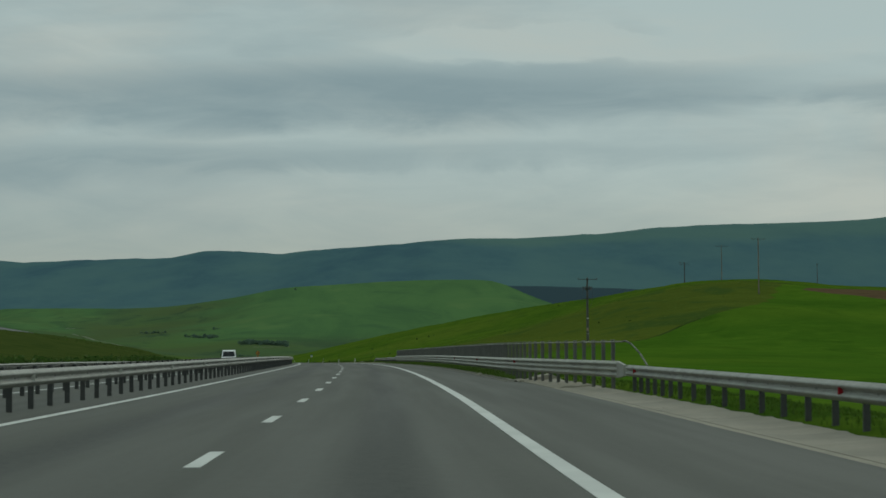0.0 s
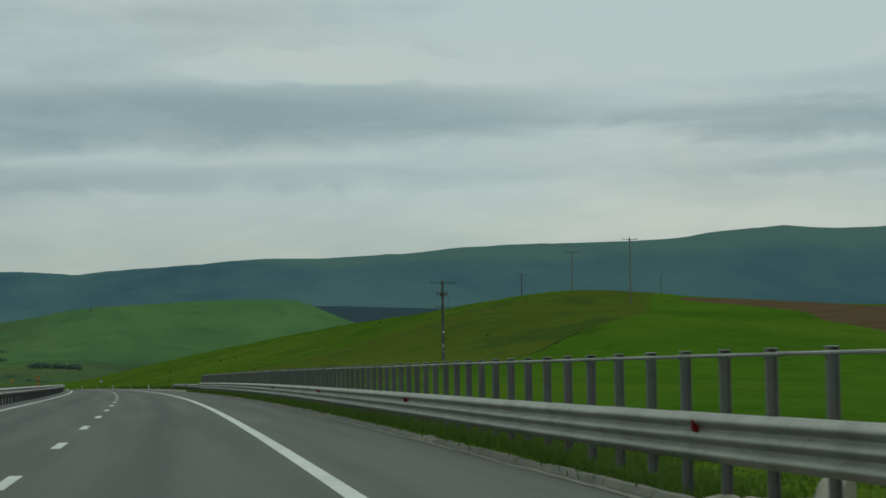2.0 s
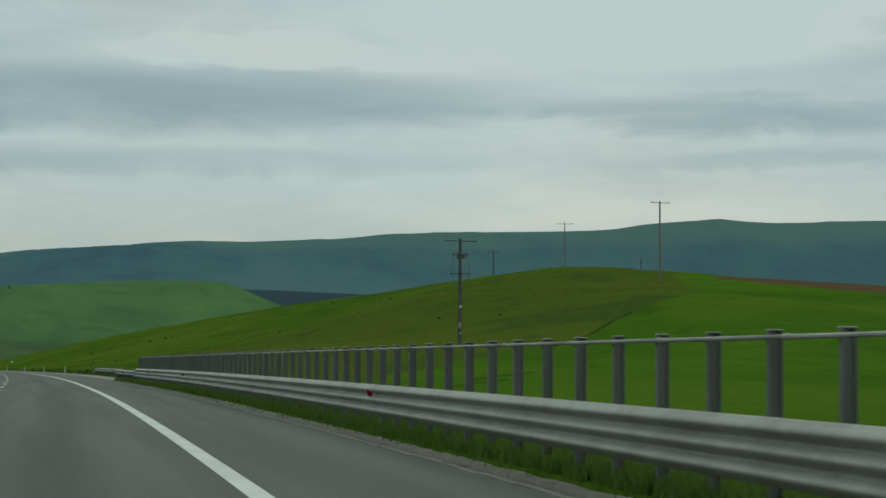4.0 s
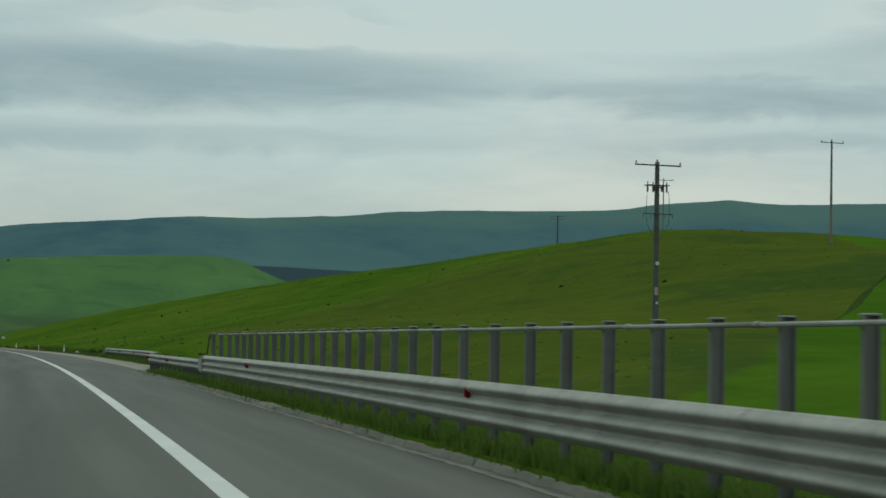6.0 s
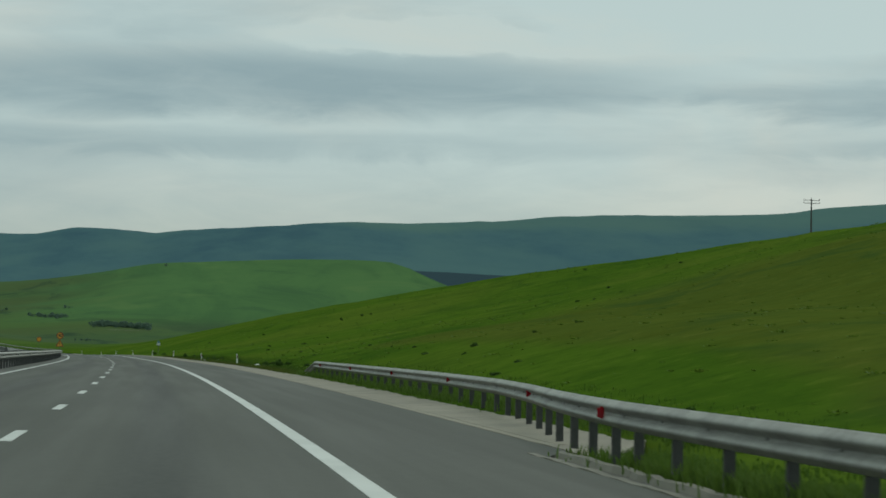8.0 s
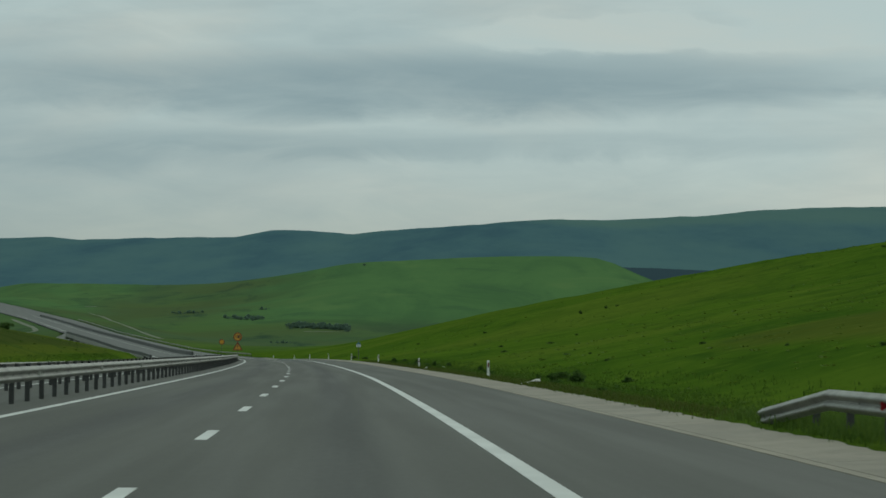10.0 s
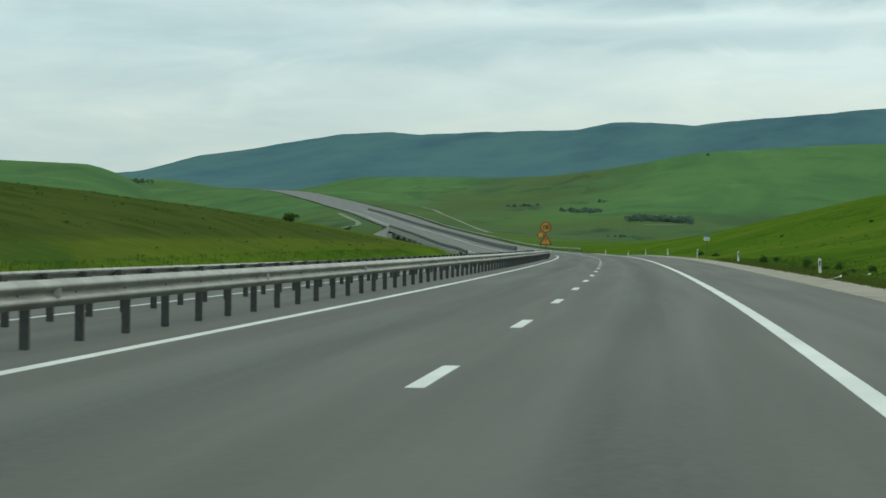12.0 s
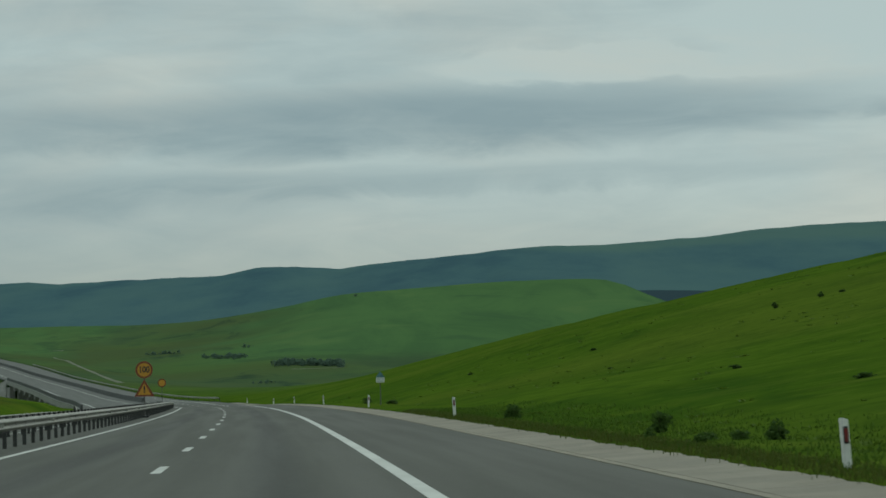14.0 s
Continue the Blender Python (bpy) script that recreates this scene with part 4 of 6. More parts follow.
def outfall():
    """Where the gutter ends, a concrete apron leads its water out behind the barrier."""
    g = new("outfall")
    tagged(g, "pale concrete drainage outfall with a flared head wall", "outfall", kind="structure")
    # rough hand-laid concrete, heaped round the barrier's posts, with a scalloped back edge
    ss, cols = np.arange(90.02, 103.9, 0.22), np.linspace(0, 1, 15)
    back = 8.62 + 0.10 * np.abs(np.sin(ss * 1.9)) + 0.07 * value_noise(ss * 1.3, ss * 0 + 2.5, 41) - 0.9 * smooth_step(102.2, 103.8, ss)
    front = np.interp(ss, (90, 99, 101, 102.4, 103.8), (7.10, 7.08, 6.95, 6.75, 6.9))
    S, C = np.meshgrid(ss, cols, indexing="ij")
    N = front[:, None] + (back - front)[:, None] * C
    lumps = 0.034 * value_noise(S * 1.9, N * 2.6, 42) + 0.022 * value_noise(S * 4.3, N * 5.4, 43)
    U = 0.014 + 0.06 * smooth_step(7.3, 8.6, N) - 0.045 * np.exp(-((N - 7.36) / 0.05) ** 2) + lumps * smooth_step(7.25, 7.6, N)
    for q in TALL_POSTS[:13]:
        U = U + 0.07 * np.exp(-(((S - q) / 0.32) ** 2 + ((N - float(tall_line(q)) - 0.16) / 0.26) ** 2))
    U = U * smooth_step(1.02, 0.96, C) - 0.02 * (C > 0.97)
    pts = road_point(S.ravel(), N.ravel(), U.ravel())
    rows, k = S.shape
    low = road_point(S.ravel(), N.ravel(), -0.4 + 0 * U.ravel())
    idx = np.arange(rows * k).reshape(rows, k)
    faces = np.stack([idx[:-1, :-1], idx[:-1, 1:], idx[1:, 1:], idx[1:, :-1]], -1).reshape(-1, 4).tolist()
    rim_ = np.r_[idx[:, 0], idx[-1, 1:], idx[-2::-1, -1], idx[0, -2::-1]]
    faces += [(int(p), int(q), int(q) + rows * k, int(p) + rows * k) for p, q in zip(rim_, rim_[1:])]
    part("apron", mesh_from("apron", np.r_[pts, low].tolist(), faces, GUTTER_LIP, smooth=True), None, g, "rough hand-laid concrete apron")
    # walls with rounded tops: the flared head wall and the low lip along the back
    for name, line, thick in (("head_wall", ((100.6, 7.02, 0.05), (101.6, 7.45, 0.15), (102.9, 7.95, 0.25), (103.8, 8.32, 0.28), (104.2, 8.52, 0.18)), 0.24),):
        bm = bmesh.new()
        rings = []
        for i, (s, n, u) in enumerate(line):
            a, b = line[max(i - 1, 0)], line[min(i + 1, len(line) - 1)]
            ds, dn = b[0] - a[0], b[1] - a[1]
            l = math.hypot(ds, dn)
            ring = []
            for off, h in ((-0.5, -0.35), (-0.5, u - 0.03), (-0.25, u), (0.25, u), (0.5, u - 0.03), (0.5, -0.35)):
                ring.append(bm.verts.new(tuple(road_point(s - dn / l * off * thick, n + ds / l * off * thick, h))))
            rings.append(ring)
        for a, b in zip(rings, rings[1:]):
            for i in range(5):
                bm.faces.new((a[i], a[i + 1], b[i + 1], b[i]))
        bm.faces.new(rings[0])
        bm.faces.new(rings[-1][::-1])
        part(name, bm, GUTTER, g)
    return g


outfall()


def drain_inlet(s):
    """A worn concrete inlet let into the kerb, one corner lifted."""
    g = new("drain_inlet")
    tagged(g, "broken pale concrete drain inlet in the kerb line", "drain inlet", kind="structure")
    for size, centre, tip in (((0.42, 0.9, 0.3), (0.05, 0.0, -0.09), 0.02), ((0.3, 0.6, 0.22), (0.10, 0.8, -0.05), -0.05), ((0.28, 0.5, 0.2), (0.02, -0.75, -0.06), 0.04)):
        bm = bmesh.new()
        box(bm, size, (0, 0, 0), bevel=0.04)
        part("slab", bm, GUTTER, g, at=road_frame(s, 6.72, 0.0, ds=2.0) @ Matrix.Translation(centre) @ Matrix.Rotation(tip, 4, "X") @ Matrix.Rotation(tip * 2, 4, "Z"))
    return g


for q in (122.0, 196.0, 233.0):
    drain_inlet(q)

# ---- safety barriers ----
# cross-sections of the beams: depth towards the traffic, height from the lower edge
def waves(count, height, depth):
    """The section of a rolled beam with that many round crests."""
    hs = np.linspace(0, 1, count * 10 + 1)
    return tuple((float(depth * (0.5 - 0.5 * math.cos(2 * math.pi * count * f)) ** 0.75), float(height * f)) for f in hs)


W_BEAM, THRIE = waves(2, 0.31, 0.085), waves(3, 0.482, 0.092)


def beam_bm(profile, length, bolts=(), side=-1, bolt_h=(), rise=0.0):
    """A rolled beam along y. side -1: its waves face -x."""
    bm = bmesh.new()
    rings = []
    for y, z in ((0.003, 0.0), (length - 0.003, rise)):
        front = [bm.verts.new((side * d, y, h + z)) for d, h in profile]
        backs = [bm.verts.new((side * (d - 0.006), y, h + z)) for d, h in profile]
        rings.append(front + backs[::-1])
    k = len(rings[0])
    for i in range(k):
        j = (i + 1) % k
        bm.faces.new((rings[0][i], rings[0][j], rings[1][j], rings[1][i]))
    for y in bolts:
        for h in bolt_h:
            rod(bm, (0.0, y, h), (side * 0.02, y, h), 0.022, sides=6, mat=1)
    return bm


def beam_mesh(name, profile, length, bolts=(), side=-1, bolt_h=(), mat=None):
    me = bm_mesh(name, beam_bm(profile, length, bolts, side, bolt_h), [mat or ZINC_RAIL, BOLT])
    # the rolled waves are round, the ends and bolts are not
    me.polygons.foreach_set("use_smooth", [abs(p.normal.y) < 0.5 and p.material_index == 0 for p in me.polygons])
    return me


def channel_post(name, height, width, depth, mat, foot=0.35):
    """A folded C-section post."""
    bm = bmesh.new()
    t = 0.007
    box(bm, (width, t, height + foot), (0, 0, (height - foot) / 2))
    for sx in (-1, 1):
        box(bm, (t, depth, height + foot), (sx * (width / 2 - t / 2), depth / 2, (height - foot) / 2))
        box(bm, (0.02, t, height + foot), (sx * (width / 2 - 0.01), depth, (height - foot) / 2))
    return bm_mesh(name, bm, mat)


def reflector_mesh(mat):
    bm = bmesh.new()
    pts = ((0, 0, -0.085), (-0.085, 0, -0.05), (-0.085, 0, 0.05), (0, 0, 0.085))
    a = [bm.verts.new((x, -0.006, z)) for x, _, z in pts]
    b = [bm.verts.new((x, 0.006, z)) for x, _, z in pts]
    bm.faces.new(a)
    bm.faces.new(b[::-1])
    for i in range(4):
        j = (i + 1) % 4
        bm.faces.new((a[i], b[i], b[j], a[j]))
    return bm_mesh("reflector", bm, [mat])


POST_LOW = channel_post("post", 0.62, 0.10, 0.055, POST_DARK)
BLOCK_BM = bmesh.new()
box(BLOCK_BM, (0.10, 0.26, 0.27), (0, 0, 0), bevel=0.008)
SPACER = bm_mesh("spacer", BLOCK_BM, POST_DARK)
REF_RED, REF_PALE = reflector_mesh(RED), reflector_mesh(PALE_REF)


def low_rail(label, s0, s1, n_at, pitch, side, top=0.76, name="guard_rail", reflectors=(), ref_mesh=None, group="low guard rails", drop_end=False, rail_mat=None, posts=None, blocks=False):
    """A W-beam rail on posts. n_at: its offset; side -1 when traffic is at smaller n."""
    rail = thing(name, label, "guard rail", group)
    jitter = random.Random(len(label))
    mesh = beam_mesh("beam", W_BEAM, pitch * 2, (0.1, pitch + 0.1), side, (0.155,), rail_mat)
    s = s0
    while s < s1 - 0.5:
        n0, n1 = float(n_at(s)), float(n_at(s + 2 * pitch))
        part("beam", mesh, None, rail, at=road_frame(s, n0, top - 0.31, n2=n1, ds=2 * pitch))
        s += 2 * pitch
    for q in posts if posts is not None else np.arange(s0 + 0.1, s, pitch):
        nn = float(n_at(q))
        part("post", POST_LOW, None, rail, at=upright_frame(q, nn - side * 0.09, top - 0.76 + jitter.uniform(-0.01, 0.01)))
        if blocks:
            part("spacer", SPACER, None, rail, at=upright_frame(q, nn - side * 0.045, top - 0.125))
    for q in reflectors:
        part("reflector", ref_mesh, None, rail, at=upright_frame(q, float(n_at(q)) + side * 0.02, top - 0.155) @ Matrix.Rotation(0.0 if side < 0 else math.pi, 4, "Z"))
    if drop_end:
        bm = beam_bm(W_BEAM, 4.6, (), side, (), rise=-0.42)
        part("end_beam", bm, [rail_mat or ZINC_RAIL, BOLT], rail, "beam end turned down", at=road_frame(s, float(n_at(s)), top - 0.31, ds=4.6))
    return rail


def near_line(s):
    return np.interp(s, (-60, 60, 83), (8.8, 8.72, 8.64))


def after_line(s):
    return np.interp(s, (249, 270, 273, 278, 284, 290, 300, 340), (6.9, 6.86, 6.96, 7.4, 8.1, 8.6, 8.9, 8.97))


low_rail("dull galvanised corrugated guard rail behind a concrete gutter", -37.1, 82.8, near_line, 1.998, -1, 0.785, reflectors=(57, 81), ref_mesh=REF_RED, posts=[56.0 + 2.0 * k for k in range(-46, 10)] + [75.5, 76.85, 78.2, 79.5, 80.8, 82.1])
low_rail("galvanised corrugated guard rail swinging out round a gutter, end turned down", 249.9, 338.0, after_line, 1.83, -1, 0.745, reflectors=(262, 273.1, 283.4, 298.2, 310.1, 322.4, 334.6), ref_mesh=REF_RED, drop_end=True, posts=[249.6 + 1.22 * k for k in range(7)] + [258.75 + 1.83 * k for k in range(8)] + [272.85 + 2.0 * k for k in range(34)])
MEDIAN_POSTS = [float(np.interp(k, (0, 68, 162, 167, 173, 176, 184, 190, 197, 346), (35.14, 178.32, 376.8, 387.3, 399.6, 406.0, 423.2, 435.9, 450.5, 764.2))) for k in range(347)]
BACK_POSTS = [float(np.interp(k, (-170, 0, 13, 19, 33, 186), (34.3, 392.42, 418.44, 429.93, 458.09, 764.0))) for k in range(-170, 187)]
low_rail("weathered grey median guard rail on dark posts", 35.04, 765, lambda s: -4.62, 2.1056, 1, 0.745, reflectors=tuple(40 + 12 * k for k in range(60)), ref_mesh=REF_PALE, name="median_rail", group="median guard rails", posts=MEDIAN_POSTS)
low_rail("weathered grey median guard rail facing the other carriageway", 34.2, 765, lambda s: -6.72, 2.1068, -1, 0.685, blocks=True, posts=BACK_POSTS, name="median_rail", group="median guard rails")
low_rail("grey guard rail along the far edge of the other carriageway", 120, 765, lambda s: -18.4, 2.1, 1, 0.745, name="outer_rail")


def beam_foot(s):
    return float(np.interp(s, (84, 100, 115, 140, 220), (0.40, 0.386, 0.360, 0.352, 0.385)))


def tube_height(s):
    return float(np.interp(s, (84, 98, 110, 130, 160, 200, 225, 249), (1.44, 1.425, 1.408, 1.395, 1.40, 1.415, 1.43, 1.435)))


def tall_barrier():
    rail = thing("tall_safety_barrier", "tall galvanised barrier of three-wave beam, flat posts and top tube", "safety barrier")
    beam = beam_mesh("beam", THRIE, 3.0, (0.62, 2.0), -1, (0.132,), ZINC)
    bm = bmesh.new()
    # folded C-section post, its open side towards the oncoming traffic
    t, w, d, H = 0.008, 0.055, 0.042, 1.47
    outline = ((-w, 0), (-w + 0.020, 0), (-w + 0.020, t), (-w + t, t), (-w + t, d - t), (w - t, d - t), (w - t, t), (w - 0.011, t), (w - 0.011, 0), (w, 0), (w, d), (-w, d))
    low = [bm.verts.new((x, y, -0.5)) for x, y in outline]
    high = [bm.verts.new((x, y, H)) for x, y in outline]
    for i in range(12):
        j = (i + 1) % 12
        bm.faces.new((low[i], low[j], high[j], high[i]))
    bm.faces.new(high)
    bm.faces.new(low[::-1])
    post = bm_mesh("post", bm, ZINC_POST)
    bm = bmesh.new()
    box(bm, (0.108, 0.07, 0.014), (-0.002, 0.031, 1.475), bevel=0.004)
    cap = bm_mesh("cap", bm, ZINC_RAIL)
    bm = bmesh.new()
    # gusset plate between the post and the tube
    v = [bm.verts.new((x, y, z)) for y in (0.004, 0.012) for x, z in ((-0.100, 1.435), (-0.050, 1.435), (-0.050, 1.355), (-0.066, 1.395))]
    for f in ((0, 1, 2, 3), (7, 6, 5, 4), (0, 4, 5, 1), (1, 5, 6, 2), (2, 6, 7, 3), (3, 7, 4, 0)):
        bm.faces.new([v[i] for i in f])
    bracket = bm_mesh("bracket", bm, POST_DARK)
    bm = bmesh.new()
    rod(bm, (0, 0, 0), (0, 3.0, 0), 0.018, sides=10)
    rod(bm, (0, -0.06, 0), (0, 0.06, 0), 0.024, sides=10)
    tube = bm_mesh("top_tube", bm, ZINC_RAIL, True)
    s = 84.0
    while s < 248.5:
        n0, n1 = float(tall_line(s)), float(tall_line(s + 3.0))
        part("beam", beam, None, rail, at=road_frame(s, n0, beam_foot(s), n2=n1, ds=3.0))
        if s < 245:
            part("top_tube", tube, None, rail, at=road_frame(s, n0 + 0.04, tube_height(s + 1.5), n2=n1 + 0.04, ds=3.0))
        s += 3.0
    end = s
    for q in TALL_POSTS:
        n0, n1 = float(tall_line(q)), float(tall_line(q + 3.0))
        p = part("post", post, None, rail, at=upright_frame(q, n0 + 0.14, tube_height(q) - 1.42) @ Matrix.Rotation(math.atan2(n0 - n1, 3.0), 4, "Z"))
        part("cap", cap, None, p)
        part("bracket", bracket, None, p)
    # tube ends bent down to the ground
    for name, pts in (("tube_end", ((84.0, 1.44, 0.04), (83.2, 1.455, 0.06), (82.4, 1.37, 0.12), (81.2, 1.10, 0.2), (79.4, 0.55, 0.3))),
                      ("tube_end", ((246.0, 1.435, 0.04), (247.0, 1.45, 0.04), (248.0, 1.455, 0.06), (248.6, 1.425, 0.09), (249.2, 1.35, 0.13), (249.9, 1.21, 0.17), (250.7, 0.99, 0.22), (251.7, 0.69, 0.28), (252.8, 0.33, 0.33), (253.9, -0.1, 0.4)))):
        bm = bmesh.new()
        base = float(tall_line(pts[0][0]))
        places = [road_point(q, base + dn, u) for q, u, dn in pts]
        for a, b in zip(places, places[1:]):
            rod(bm, a, b, 0.021, sides=10)
        part(name, bm, ZINC_OLD, rail, "tube end bent down", smooth=True)
    # flat flared plates that join the three-wave beam to the lower rails
    tall = THRIE[-1][1]
    for s0, s1, low0, low1 in ((82.95, 84.06, (0.475, 0.31), (beam_foot(84), tall)), (end - 0.06, end + 0.95, (beam_foot(end), tall), (0.435, 0.31))):
        bm = bmesh.new()
        rows = []
        for q, (low, high), out in ((s0, low0, 0.094), (s1, low1, 0.098)):
            base = float(tall_line(min(q, 249.0)))
            rows.append([bm.verts.new(tuple(road_point(q, base - d, h))) for d, h in ((out, low), (out + 0.004, low + 0.02), (out + 0.004, low + high - 0.02), (out - 0.02, low + high), (0.0, low + high - 0.01), (0.0, low))])
        for i in range(6):
            bm.faces.new((rows[0][i], rows[0][(i + 1) % 6], rows[1][(i + 1) % 6], rows[1][i]))
        bm.faces.new(rows[0])
        bm.faces.new(rows[1][::-1])
        part("joining_plate", bm, ZINC_RAIL, rail, "flat flared joining plate")
    for q in (104.2, 126.5, 148.8, 171.4, 215.7, 238.2):
        part("reflector", REF_RED, None, rail, "red reflector", at=upright_frame(q, float(tall_line(q)) - 0.02, beam_foot(q) + 0.355) @ Matrix.Rotation(0.35, 4, "Z"))
    return rail


tall_barrier()

# ---- marker posts ----


def marker_post():
    p = thing("marker_post", "white plastic marker post with black band and dull red reflector", "marker post", "marker posts")
    bm = bmesh.new()
    ring = []
    for z, s in ((-0.2, 1.0), (0.72, 1.0), (0.79, 0.97)):
        ring.append([bm.verts.new((x * s, y * s, z + (0.03 if (x < 0 and z > 0.75) else 0))) for x, y in ((-0.055, -0.02), (-0.03, -0.05), (0.03, -0.05), (0.055, -0.02), (0.055, 0.03), (-0.055, 0.03))])
    for a, b in zip(ring, ring[1:]):
        for i in range(6):
            bm.faces.new((a[i], a[(i + 1) % 6], b[(i + 1) % 6], b[i]))
    bm.faces.new(ring[-1])
    bm.faces.new(ring[0][::-1])
    part("body", bm, WHITE, p)
    bm = bmesh.new()
    box(bm, (0.066, 0.012, 0.22), (0.0, -0.05, 0.60), bevel=0.003)
    band = part("band", bm, BLACK, p, "black band")
    bm = bmesh.new()
    box(bm, (0.042, 0.010, 0.17), (0.0, -0.058, 0.60), bevel=0.002)
    part("reflector", bm, DULL_RED, band, "dull red reflector")
    return p


first = marker_post()
first.matrix_basis = upright_frame(397.6, 8.98, 0.03)
for k, q in enumerate((498.2, 548.4, 598.5, 648.5, 698.5, 748.5)):
    copy_thing(first, upright_frame(q, 8.98, 0.03) @ Matrix.Rotation((-0.03, 0.04, -0.02)[k % 3], 4, "Y"))

copy_thing(first, upright_frame(448.0, 9.12, -0.06) @ Matrix.Rotation(-0.05, 4, "Y"))

# ---- signs ----


def disc(bm, r, y0, y1, z, x=0.0, sides=32, mat=0):
    rod(bm, (x, y0, z), (x, y1, z), r, sides=sides, mat=mat)


def tri(bm, half, h, y, z, thick=0.01, mat=0):
    """An upright triangle plate, its middle at z."""
    pts = ((-half, z - h / 2), (half, z - h / 2), (0.0, z + h / 2))
    a = [bm.verts.new((x, y, zz)) for x, zz in pts]
    b = [bm.verts.new((x, y + thick, zz)) for x, zz in pts]
    fs = [bm.faces.new(a), bm.faces.new(b[::-1])]
    for i in range(3):
        j = (i + 1) % 3
        fs.append(bm.faces.new((a[i], a[j], b[j], b[i])))
    for f in fs:
        f.material_index = mat


def speed_sign(s, n):
    g = thing("road_sign", "amber speed limit disc above a triangular warning plate on a post", "road sign", at=upright_frame(s, n))
    bm = bmesh.new()
    rod(bm, (0, 0.05, -0.3), (0, 0.05, 3.25), 0.035, sides=10)
    part("post", bm, ZINC_OLD, g)
    bm = bmesh.new()
    disc(bm, 0.50, 0.012, 0.0, 2.77)
    d = part("disc", bm, AMBER, g, "amber disc with red rim")
    bm = bmesh.new()
    made = [[], []]
    for k in range(40):
        a = 2 * math.pi * k / 40
        for i, r in enumerate((0.395, 0.497)):
            made[i].append(bm.verts.new((r * math.cos(a), -0.006, 2.77 + r * math.sin(a))))
    for k in range(40):
        j = (k + 1) % 40
        bm.faces.new((made[0][k], made[1][k], made[1][j], made[0][j]))
    part("rim", bm, SIGN_RED, d, "red rim")
    txt = bpy.data.curves.new("numerals", "FONT")
    txt.body, txt.size, txt.align_x, txt.align_y, txt.extrude = "100", 0.50, "CENTER", "CENTER", 0.003
    txt.offset = 0.016
    txt.materials.append(BLACK)
    t = new("numerals", txt)
    t.parent = d
    t.matrix_basis = Matrix.Translation((0, -0.010, 2.77)) @ Matrix.Rotation(math.pi / 2, 4, "X") @ Matrix.Diagonal((0.85, 1, 1, 1))
    tagged(t, "black numerals 100")
    bm = bmesh.new()
    tri(bm, 0.58, 1.0, 0.0, 1.72)
    w = part("warning_plate", bm, SIGN_RED, g, "triangular plate with red border")
    bm = bmesh.new()
    tri(bm, 0.385, 0.665, -0.006, 1.655, 0.004)
    part("face", bm, AMBER, w, "amber face")
    bm = bmesh.new()
    box(bm, (0.09, 0.004, 0.27), (0.0, -0.011, 1.70))
    box(bm, (0.09, 0.004, 0.08), (0.0, -0.011, 1.475))
    part("mark", bm, BLACK, w, "black upright mark")
    bm = bmesh.new()
    box(bm, (0.5, 0.5, 0.12), (0, 0.05, 0.06), bevel=0.02)
    part("foot", bm, BLACK, g, "heavy rubber foot")
    return g


speed_sign(540.5, -4.62)


def round_sign(s, n, z):
    g = thing("road_sign", "small amber disc sign far along the median", "road sign", at=upright_frame(s, n))
    bm = bmesh.new()
    rod(bm, (0, 0.05, -0.3), (0, 0.05, z + 0.45), 0.035, sides=8)
    part("post", bm, ZINC_OLD, g)
    bm = bmesh.new()
    disc(bm, 0.48, 0.012, 0.0, z, sides=24)
    d = part("disc", bm, SIGN_RED, g, "disc with red rim")
    bm = bmesh.new()
    disc(bm, 0.37, 0.002, -0.006, z, sides=24)
    part("face", bm, AMBER, d, "amber face")
    return g


round_sign(655.0, -5.85, 2.95)


def info_sign(s, n):
    g = thing("info_sign", "small blue and white information plate on a post in grass", "road sign", at=upright_frame(s, n))
    bm = bmesh.new()
    rod(bm, (0, 0.05, -0.5), (0, 0.05, 2.4), 0.03, sides=8)
    part("post", bm, ZINC_OLD, g)
    bm = bmesh.new()
    box(bm, (0.55, 0.02, 0.32), (0, 0, 1.80), bevel=0.01)
    plate = part("plate", bm, WHITE, g, "white lower plate")
    bm = bmesh.new()
    tri(bm, 0.30, 0.40, -0.002, 2.17, 0.02)
    part("top_plate", bm, BLUE, g, "blue upper plate")
    bm = bmesh.new()
    for z in (1.73, 1.87):
        box(bm, (0.42, 0.004, 0.05), (0, -0.013, z))
    part("bars", bm, BLUE, plate, "blue bars")
    return g


info_sign(554.6, 10.24)

# ---- power poles ----


